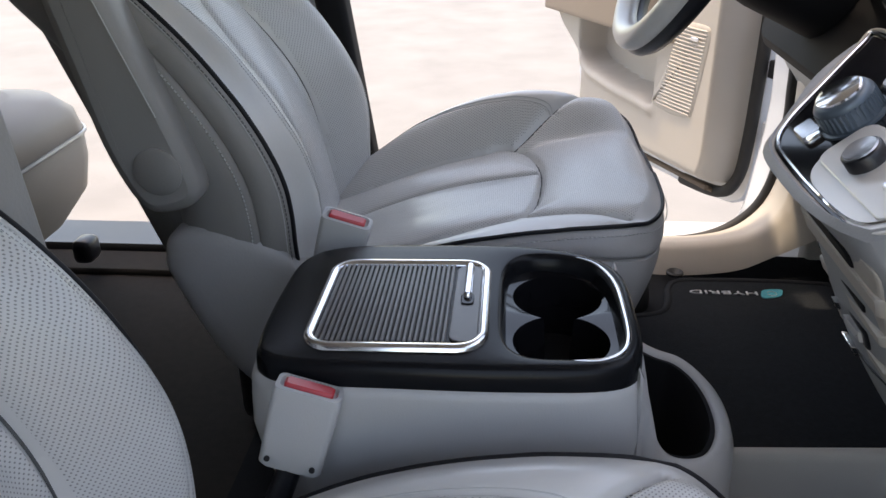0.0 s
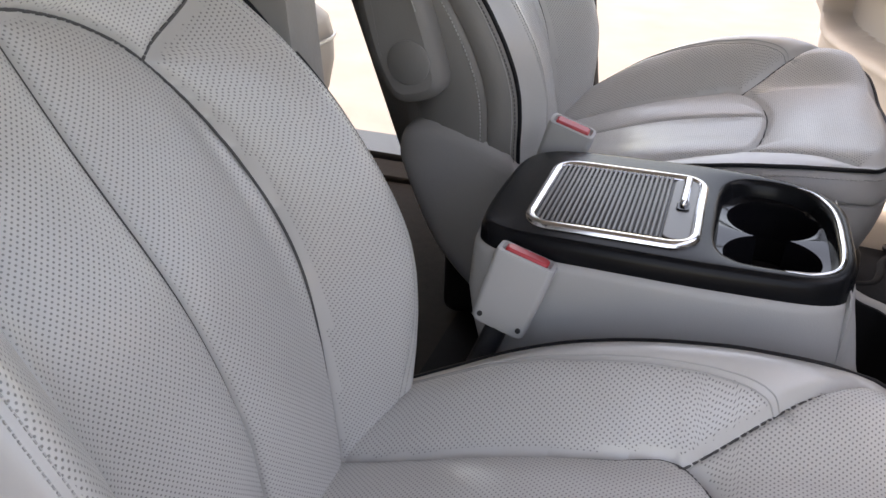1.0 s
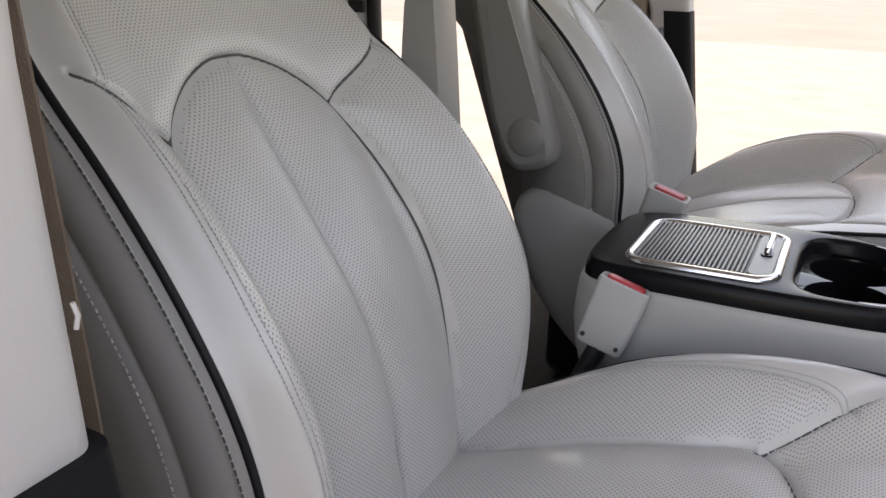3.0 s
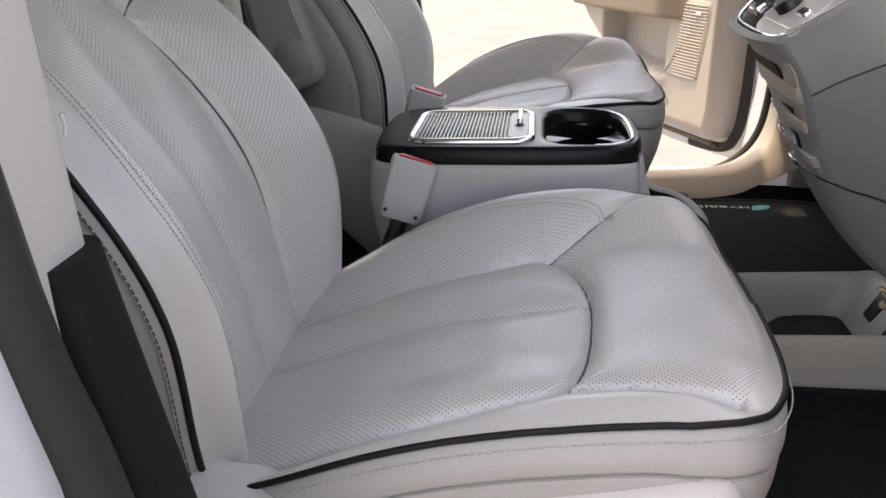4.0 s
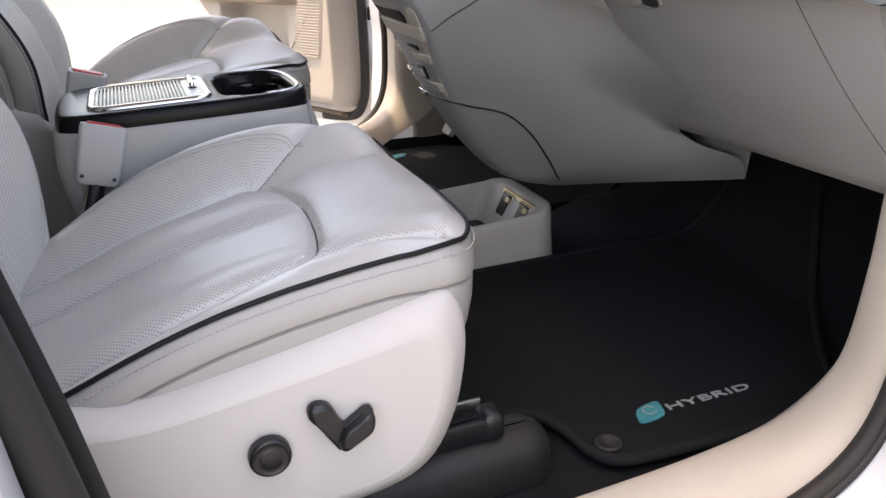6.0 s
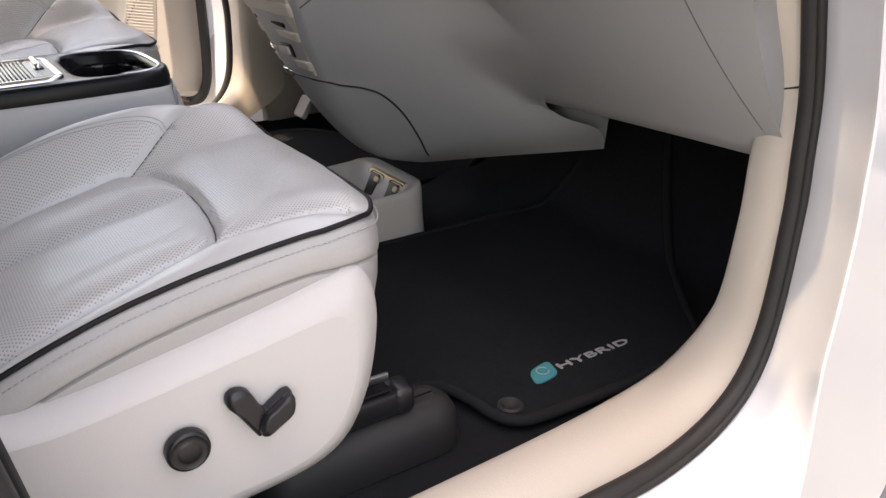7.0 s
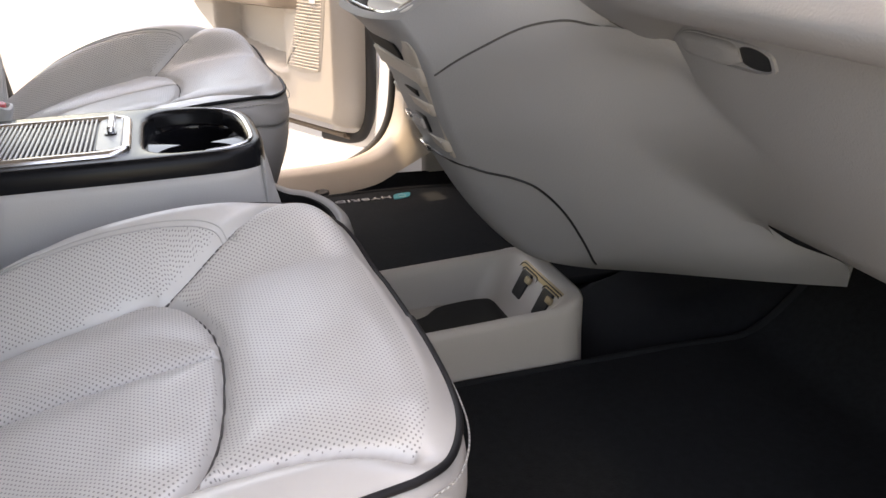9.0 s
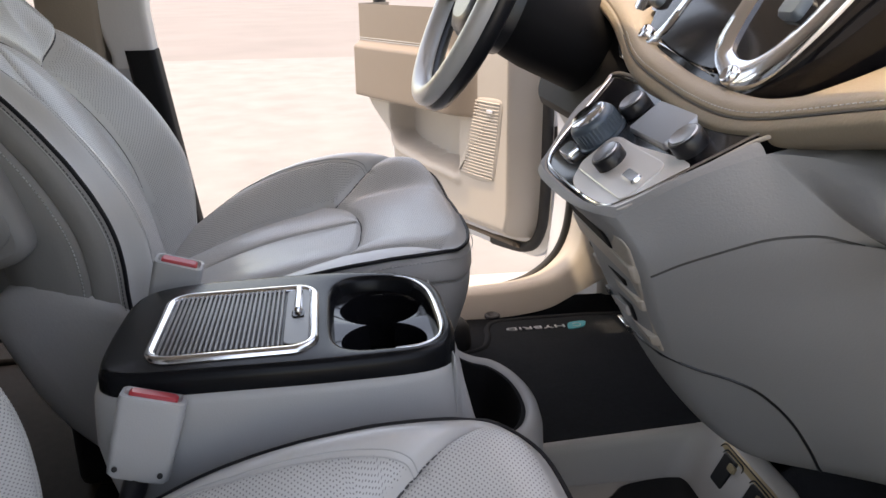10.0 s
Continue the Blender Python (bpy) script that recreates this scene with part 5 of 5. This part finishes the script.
def side_opening(sg, names):
    Y = lambda p: Vector((p[0], -sg * p[1] if sg > 0 else p[1], p[2]))
    a, b = spl(IN_, 8), spl(OU_, 8)
    tr = thing("sill_trim", names[0], "trim", Y((0.45, -0.81, 0.46)), kind="structure")
    rows = []
    for t in np.linspace(0, 1, 12):
        bow = math.sin(math.pi * t) * 0.012
        rows.append([Y(p * (1 - t) + q * t + np.array((-bow * 0.6 * sm((p[2] - 0.54) / 0.1), -0.2 * bow, bow * (1 - sm((p[2] - 0.54) / 0.15))))) for p, q in zip(a, b)])
    inner = [[Y(p + np.array((0.02 * sm((p[2] - 0.54) / 0.1), 0.012, -0.012))) for p in a], [Y(p + np.array((0.10 * sm((p[2] - 0.54) / 0.1), 0.03, -0.06))) for p in a]]
    part("trim_face", grid(inner[::-1] + rows)[0], BEIGE, tr)
    k = 64
    part("trim_joint", tube([Y(a[k] * (1 - t) + b[k] * t + np.array((-0.006 * math.sin(math.pi * t) - 0.001, 0, 0))) for t in np.linspace(0, 1, 10)], 0.0012, 5), BLACK, tr)
    sl = thing("door_seal", names[1], "seal", Y((0.45, -0.87, 0.46)), kind="structure")
    part("seal_bead", tube([Y(q + np.array((-0.004, -0.009, -0.004))) for q in b], 0.0115, 10), RUBBER, sl)
    part("seal_lip", tube([Y(q + np.array((-0.007, -0.020, -0.007))) for q in b], 0.005, 8), RUBBER, sl)
    bd = thing("body_flange", names[2], "car body", Y((0.45, -0.92, 0.40)), kind="structure")
    prof = ((0.0, -0.016, -0.008), (-0.010, -0.028, -0.013), (-0.020, -0.048, -0.026), (-0.040, -0.085, -0.05), (-0.052, -0.100, -0.075), (-0.056, -0.106, -0.11), (-0.054, -0.108, -0.16))
    rows = []
    for dx, dy, dz in prof:
        dx = dx * (1.0 if sg < 0 else 0.25)
        up = lambda p: sm((p[2] - 0.50) / 0.14)
        rows.append([Y(q + np.array((dx * up(q) * 1.0, dy, dz * (1 - up(q)) ))) for q in b])
    part("flange", grid(rows)[0], WHITE, bd, "white painted metal")
    part("sill_outer", box(-0.20, 0.72, -0.975 if sg < 0 else 0.90, -0.90 if sg < 0 else 0.975, 0.22, 0.44, 0.015), WHITE, bd)
    part("fender", grid([[Y((rows[-1][i].x + d, -abs(rows[-1][i].y) - 0.0, rows[-1][i].z)) for i in range(30, len(b))] for d in (0.0, 0.02, 0.2)])[0], WHITE, bd)
    return tr


side_opening(-1, ("beige plastic sill and pillar trim of the open doorway", "black rubber seal round the doorway", "white painted body edge of the doorway"))
side_opening(1, ("beige plastic sill and pillar trim beside the driver", "black rubber seal round the driver doorway", "white painted body edge of the driver doorway"))
for sg in (-1, 1):
    kp = thing("kick_panel", "black carpet side wall of the footwell", "trim", (1.0, 0.8 * sg, 0.6), kind="structure")
    part("kick_face", box(0.80, 1.30, min(0.795 * sg, 0.84 * sg), max(0.795 * sg, 0.84 * sg), 0.45, 1.06, 0.01), FOOTWELL if sg < 0 else BEIGE, kp)
# scuff plate on the far sill
sp = thing("scuff_plate", "pale metal sill plate in the driver doorway", "trim", (0.35, 0.86, 0.46), kind="structure")
part("plate", pillow(rrect(-0.1, 0.70, 0.872, 0.985, 0.01), ((0, 0.30), (0, 0.470), (0.003, 0.473)), lambda a, b, h: (a, b, h)), WHITE, sp)


def b_pillar(sg, label, belt):
    Y = lambda y: y * -sg if sg > 0 else y
    lift, drop = (0.0, -0.042) if sg < 0 else (0.095, 0.095)
    bp = thing("pillar_trim", label, "trim", (-0.1, Y(-0.84), 0.45), kind="structure")
    up = lambda x0, x1, y0, y1, r: rrect(x0, x1, y0, y1, r, 5)
    part("upper_trim", rings([[Vector((p[0] + sh, Y(p[1]), z)) for p in up(-0.165 - w - (0.055 if sg > 0 else 0), (-0.060 if sg < 0 else -0.140) + f * (1 if sg < 0 else 0.5), -0.876, -0.812, 0.012)] for z, w, f, sh in
                              ((0.920 + drop, 0.0, -0.004, 0.004), (0.933 + drop, 0.0, 0.004, 0.004), (0.945 + drop, 0.0, 0.006, 0.004), (1.12, 0.02, 0.0, 0.0), (1.3, 0.05, 0.0, 0.004), (1.62, 0.10, 0.02, -0.04))], True, True), PILLAR, bp,
         "pale grained plastic upper trim")
    part("lower_trim", rings([[Vector((p[0] + sh, Y(p[1]), z)) for p in up(-0.19, -0.046 if sg < 0 else -0.131, -0.858 if sg < 0 else -0.872, -0.806, 0.014)] for z, sh in
                              ((0.44, 0.076 if sg < 0 else 0.085), (0.52, 0.068 if sg < 0 else 0.073), (0.6, 0.060 if sg < 0 else 0.062), (0.75, 0.038 if sg < 0 else 0.041), (0.955 + lift, 0.0))], True, True), DEEP, bp, "black plastic lower trim")
    if sg < 0:
        part("pillar_seal", tube(spl([(0.016, -0.872, 0.45), (-0.004, -0.872, 0.6), (-0.026, -0.873, 0.75), (-0.044, -0.876, 0.86), (-0.062, -0.878, 0.95), (-0.092, -0.872, 1.2), (-0.15, -0.872, 1.6)], 5), 0.018, 10), RUBBER, bp)
    else:
        # beige trim in shade, given the brown armrest colour to look shaded
        part("rear_trim", box(-0.34, -0.225, 0.80, 0.872, 1.0, 1.60, 0.012), ARMREST, bp, "beige trim behind the pillar, coloured brown for its shade")
    part("pillar_body", rings([[Vector((p[0], Y(p[1]), z)) for p in rrect(-0.34, x, -0.935, -0.888, 0.006, 4)] for z, x in
                              ((0.22, 0.005), (0.45, -0.002), (0.60, -0.020), (0.75, -0.035), (0.86, -0.043), (0.95, -0.058), (1.2, -0.10), (1.62, -0.17))] if sg < 0 else
                             [[Vector((p[0], Y(p[1]), z)) for p in rrect(-0.34, x, -0.93, -0.895, 0.012, 4)] for z, x in ((0.22, -0.10), (0.60, -0.12), (1.62, -0.20))], True, True), WHITE, bp, "white painted pillar skin")
    if belt:
        sb = thing("seat_belt", "brown woven seat belt hanging beside the pillar", "seat belt", (-0.05, Y(-0.79), 0.5))
        path = spl([(-0.135, -0.800, 1.45), (-0.126, -0.797, 1.2), (-0.119, -0.792, 1.0), (-0.13, -0.775, 0.80), (-0.15, -0.74, 0.60)], 10)
        rows = [[Vector((p[0] + u * 0.024 * math.cos(radians(35)), Y(p[1] + u * 0.024 * math.sin(radians(35)) + e), p[2])) for p in path] for u, e in ((-1, 0), (0, 0.0), (1, 0), (1, 0.0015), (0, 0.0015), (-1, 0.0015))]
        part("webbing", grid(rows + [rows[0]])[0], BELT, sb)
        part("belt_hook", tube([(-0.057, Y(-0.812), 1.022), (-0.056, Y(-0.811), 1.016), (-0.057, Y(-0.812), 1.010)], 0.0012, 6), PILLAR, sb)


b_pillar(-1, "pale grey pillar trim above black lower trim by the open door", True)
b_pillar(1, "grey and black pillar trim beside the driver seat", False)


# ---------------------------------------------------------------- front doors, both standing open
def front_door(name, label, sg, angle, hx=0.865, hy=0.945):
    c, s = math.cos(radians(angle)), math.sin(radians(angle))

    def D(u, h, z):
        """u: along the door from its hinge, h: towards the cabin, z: height."""
        x = hx - c * u - s * h
        y = hy + s * u - c * h
        return Vector((x, y * sg, z))

    d = thing(name, label, "car door", D(0, 0, 0.42), "front doors")
    sk = [np.array(p) for p in spl([(0.245, 0.52), (0.28, 0.455), (0.40, 0.432), (0.8, 0.432), (0.96, 0.47), (1.03, 0.58), (1.06, 0.8), (1.12, 1.02), (0.6, 1.04), (0.3, 1.06), (0.245, 1.0), (0.24, 0.7)], 6, True)]
    part("outer_skin", pillow(sk, ((0.006, -0.12), (0.0, -0.11), (0.0, -0.045), (0.006, -0.035)), lambda a, b, h: D(a, h, b)), WHITE, d, "white painted door shell")
    part("window_frame", tube([D(u, -0.05, z) for u, z in spl([(0.03, 1.0), (0.2, 1.25), (0.5, 1.50), (0.9, 1.58), (1.09, 1.5), (1.12, 1.02)], 6)], 0.022, 8), BLACK, d)
    # inner panel: moulded skin with map pocket, armrest and speaker field
    lip = itp((0.40, 0.46, 0.52, 0.60, 0.68, 0.75, 0.82, 0.87, 0.90), (0.70, 0.662, 0.664, 0.670, 0.676, 0.686, 0.712, 0.77, 0.80))

    def rear_end(z):
        return 0.865 + 0.145 * sm((z - 0.690) / 0.14)

    def skin(u, z):
        h = 0.090 - 0.078 * sm((z - lip(u)) / 0.014) * sm((u - 0.485) / 0.02) * sm((0.845 - u) / 0.02) * sm((0.822 - z) / 0.010)
        h += 0.046 * sm((z - 0.816) / 0.016) * sm((u - 0.40) / 0.10) - 0.022 * sm((z - 0.975) / 0.02) * sm((u - 0.40) / 0.10)
        h += 0.010 * math.exp(-((z - lip(u) + 0.014) / 0.012) ** 2) * sm((u - 0.47) / 0.03) * sm((0.85 - u) / 0.03)
        f = math.sin(math.pi / 2 * min(1.0, max(0.0, (u - 0.262) / 0.024))) ** 0.7
        g = math.sin(math.pi / 2 * min(1, max(0, min(z - 0.505, rear_end(z) - u) / 0.045))) ** 0.6
        return (h + 0.02) * f * g - 0.02

    us = list(np.linspace(0.262, 0.292, 12)) + list(np.linspace(0.298, 1.04, 112))
    back = lambda u, z: u if u < 0.6 else 0.6 + (u - 0.6) * (rear_end(z) - 0.6) / 0.44
    zs = list(np.linspace(0.505, 0.56, 14)) + list(np.linspace(0.566, 1.10, 100))
    bm, _ = grid([[D(back(u, z) + 0.03 * sm((0.60 - z) / 0.10) * (1 - u), skin(back(u, z), z), z) for u in us] for z in zs])
    bm.faces.ensure_lookup_table()
    for i in range(len(zs) - 1):
        for j in range(len(us) - 1):
            if zs[i] > 0.822 and us[j] > 0.40:
                bm.faces[i * (len(us) - 1) + j].material_index = 1
    part("inner_panel", bm, [BEIGE, ARMREST], d, "beige moulded inner panel with map pocket and tan armrest")
    for off in (0.0, 0.006):
        part("stitching", tube([D(u, skin(u, 0.996 + off) + 0.0005, 0.996 + off) for u in np.linspace(0.52, 1.0, 40)], 0.0011, 5), STITCH, d)
    gr = part("speaker_grille", pillow(spl([(0.330, 0.690), (0.345, 0.668), (0.41, 0.660), (0.478, 0.668), (0.485, 0.685), (0.445, 0.76), (0.408, 0.866), (0.395, 0.880), (0.325, 0.884), (0.303, 0.872), (0.306, 0.82)], 6, True),
                                       ((0, 0.07), (0, 0.0905), (0.004, 0.093), (0.012, 0.093)), lambda a, b, h: D(a, h, b)), BEIGE, d, "ribbed beige speaker grille")
    for j in range(24):
        z = 0.674 + j * 0.0086
        w0 = 0.338 - 0.030 * j / 24
        w1 = 0.472 - 0.066 * (j / 24) ** 0.8
        part("grille_rib", tube([D(w0, 0.093, z), D((w0 + w1) / 2, 0.0948, z), D(w1, 0.093, z)], 0.0026, 6), BEIGE, gr)
    part("speaker_badge", pillow(rrect(0.332, 0.358, 0.846, 0.854, 0.003), ((0, 0.093), (0, 0.0985), (0.001, 0.099)), lambda a, b, h: D(a, h, b)), CHROME, gr)
    part("edge_seal", tube(spl([D(u, -0.004, z) for u, z in ((0.236, 1.05), (0.236, 0.80), (0.240, 0.62), (0.256, 0.53), (0.31, 0.478), (0.45, 0.464))], 6), 0.015, 8), RUBBER, d, "black rubber edge seal")
    part("hinge_plate", pillow(rrect(0.16, 0.225, 0.60, 0.68, 0.01), ((0, -0.04), (0, -0.022), (0.004, -0.018)), lambda a, b, h: D(a, h, b)), WHITE, d)
    for h in (0.028, 0.006):
        part("bottom_strip", tube([D(u, h, 0.500 - 0.5 * (0.05 - h)) for u in np.linspace(0.32, 0.86, 12)], 0.0065, 8), BELT, d, "brown rubber strip along the door bottom")
    part("check_strap", box(-0.1, 0.12, -0.012, 0.012, -0.02, 0.02, 0.004, Matrix.Translation(D(0.12, -0.02, 0.80)) @ Matrix.Rotation(radians(-angle * sg), 4, "Z")), BLACK, d)
    return d


front_door("driver_door", "open front door with beige panel, map pocket and ribbed speaker grille", 1, 63, 0.846, 0.879)
front_door("passenger_door", "open front door, white outside and beige inside", -1, 72)

# ---------------------------------------------------------------- shell: roof, pillars, glass, rear of the cabin
rf = thing("roof", "pale cloth headliner under the white roof", "ceiling", (0, 0, 1.62), kind="structure")
rows = [[(x, y, 1.66 - 0.06 * (abs(y) / 0.8) ** 3 - 0.10 * sm((x - 0.0) / 0.5)) for y in np.linspace(-0.80, 0.80, 24)] for x in np.linspace(-2.7, 0.50, 32)]
part("headliner", grid(rows)[0], HEADLINER, rf)
part("roof_skin", grid([[(p[0], p[1] * 1.08, p[2] + 0.03) for p in r] for r in rows])[0], WHITE, rf, "white painted roof")
for sg in (-1, 1):
    ap = thing("a_pillar", "pale windscreen pillar", "trim", (0.9, 0.78 * sg, 1.1), kind="structure")
    part("pillar_beam", tube([(0.98, 0.80 * sg, 1.05), (0.74, 0.79 * sg, 1.32), (0.47, 0.76 * sg, 1.53)], 0.045, 12), BEIGE, ap)
wsn = thing("windscreen", "clear curved windscreen", "window", (0.9, 0, 1.2), kind="structure")
ws = part("pane", grid([[(0.50 + 0.77 * t, y, 1.555 - 0.405 * t) for y in np.linspace(-0.76, 0.76, 10)] for t in np.linspace(0, 1, 8)])[0], GLASS, wsn)
ws.visible_shadow = False
hood = thing("hood", "white painted bonnet", "car body", (1.9, 0, 1.0), kind="structure")
part("hood_skin", grid([[(x, y, 1.10 - 0.10 * sm((x - 1.2) / 1.0) - 0.04 * (y / 0.8) ** 2) for y in np.linspace(-0.85, 0.85, 12)] for x in np.linspace(1.27, 2.2, 10)])[0], WHITE, hood)
# rear side walls
wl = thing("wall_side", "white body side and beige trim behind the passenger door", "wall", (-1.4, -0.9, 0.45), kind="structure")
part("side_skin", box(-2.7, -0.30, -0.95, -0.88, 0.25, 1.0, 0.01), WHITE, wl)
part("side_trim", box(-2.65, -0.25, -0.872, -0.84, 0.45, 1.02, 0.01), BEIGE, wl)
wr = thing("wall_rear", "beige trim closing the rear of the cabin", "wall", (-2.7, 0, 0.45), kind="structure")
part("rear_trim", box(-2.74, -2.70, -0.9, 0.9, 0.45, 1.05, 0.01), BEIGE, wr)
wd = thing("wall_side", "white rear body side behind the open sliding doorway", "wall", (-2.0, 0.9, 0.45), kind="structure")
part("side_skin", box(-2.7, -1.08, 0.89, 0.96, 0.25, 1.02, 0.02), WHITE, wd)
part("side_trim", box(-2.65, -1.12, 0.845, 0.885, 0.45, 1.03, 0.02), BEIGE, wd)
part("jamb", box(-1.10, -0.985, 0.87, 0.94, 0.30, 1.62, 0.02), WHITE, wd, "white painted sliding door jamb")
part("jamb_seal", tube([(-0.975, 0.895, 0.45), (-0.965, 0.895, 0.9), (-0.985, 0.895, 1.6)], 0.02, 10), RUBBER, wd)
for z in (0.72, 0.95, 1.02, 1.13):
    part("striker", box(-1.03, -0.98, 0.862, 0.872, z - 0.016, z + 0.016, 0.003), BLACK, wd, "black catch on the jamb")
rs = thing("rear_sill", "dark sill of the sliding doorway", "trim", (-0.6, 0.86, 0.44), kind="structure")
part("sill", pillow(rrect(-1.02, -0.14, 0.80, 0.93, 0.02), ((0, 0.30), (0, 0.462), (0.006, 0.47)), lambda a, b, h: (a, b, h)), BLACK, rs)
part("sill_step", pillow(rrect(-0.95, -0.30, 0.70, 0.795, 0.03), ((0, 0.44), (0, 0.455), (0.006, 0.460)), lambda a, b, h: (a, b, h)), CARPET, rs)

TINT = material("privacy_glass", (0.012, 0.014, 0.016), 0.06, coat=0.5, rough_var=0.02)
for sg in (-1, 1):
    rail = thing("roof_rail", "pale trim along the roof edge over the doors", "trim", (0, 0.8 * sg, 1.55), kind="structure")
    part("rail_trim", tube(spl([(-2.7, 0.80 * sg, 1.60), (-1.0, 0.80 * sg, 1.59), (0.0, 0.79 * sg, 1.575), (0.48, 0.765 * sg, 1.52)], 6), 0.05, 10), HEADLINER, rail)
    x1 = -0.20 if sg < 0 else -1.08
    qw = thing("window_1" if sg < 0 else "window_2", "dark tinted rear side glass", "window", (-1.8, 0.9 * sg, 1.0), kind="structure")
    part("pane", box(-2.7, x1, min(0.875 * sg, 0.890 * sg), max(0.875 * sg, 0.890 * sg), 1.0, 1.60, 0.003), TINT, qw)
rw = thing("window_3", "dark tinted rear glass", "window", (-2.72, 0, 1.05), kind="structure")
part("pane", box(-2.745, -2.725, -0.88, 0.88, 1.05, 1.66, 0.003), TINT, rw)

# second-row seat, partly seen behind the driver seat
s2 = thing("second_row_seat", "beige leather second-row seat with a light seam", "seat", (-1.05, 0.48, 0.45))
part("cushion", rings([[Vector((-0.88 + a, 0.50 + b, z)) for a, b in rrect(-0.27 + d, 0.27 - d, -0.24 + d, 0.24 - d, 0.09, 7)] for d, z in
                       ((0.05, 0.60), (0.01, 0.66), (0.0, 0.72), (0.0, 0.765), (0.004, 0.77), (0.0, 0.775), (0.006, 0.81), (0.03, 0.84), (0.08, 0.852))], True, True), BEIGE, s2, "beige leather cushion")
part("piping", tube([Vector((-0.88 + a, 0.50 + b, 0.77)) for a, b in rrect(-0.272, 0.272, -0.242, 0.242, 0.09, 7)], 0.004, 6, True), LEATHER, s2)
part("backrest", rings([[Vector((-1.13 + a - 0.35 * (z - 0.78), 0.50 + b, z)) for a, b in rrect(-0.08, 0.08, -0.24 + d, 0.24 - d, 0.05, 6)] for d, z in
                        ((0.0, 0.75), (0.0, 1.0), (0.02, 1.2), (0.06, 1.28), (0.1, 1.30))], True, True), BEIGE, s2, "beige leather backrest")
part("leg", box(-1.05, -0.73, 0.34, 0.66, 0.452, 0.62, 0.02), BLACK, s2)
part("latch", box(-0.692, -0.652, 0.67, 0.725, 0.485, 0.535, 0.012), BLACK, s2)

# ---------------------------------------------------------------- outside
gd = thing("ground", "pale sunlit concrete driveway", "ground", (0, 0, 0), kind="structure")
part("driveway", grid([[(x, y, 0.0) for y in (-60, -20, -6, 0, 6, 11.5)] for x in (-60, -20, -6, 0, 6, 20, 60)])[0], CONCRETE, gd)
part("street", grid([[(x, y, -0.004) for y in (11.5, 20, 34, 64)] for x in (-120, -20, 0, 20, 120)])[0], ASPHALT, gd, "grey street")
part("lawn", grid([[(x, y, 0.0 + 0.4 * noise.noise((x * 0.1, y * 0.1, 0)) * sm((y - 66) / 20)) for y in np.linspace(64, 400, 14)] for x in np.linspace(-300, 300, 24)])[0], GRASS, gd, "green lawn")
bed = thing("planting_bed", "low heap of brown mulch at the lawn edge", "garden bed", (-13, 21, 0))
part("mulch", pillow(spl([(-18, 19), (-12, 18.4), (-7, 20), (-8, 24), (-14, 25), (-19, 23)], 6, True), ((0, -0.02), (0.3, 0.25), (1.0, 0.5)), lambda a, b, h: (a, b, h + 0.2 * noise.noise((a, b, h)))), MULCH, bed)
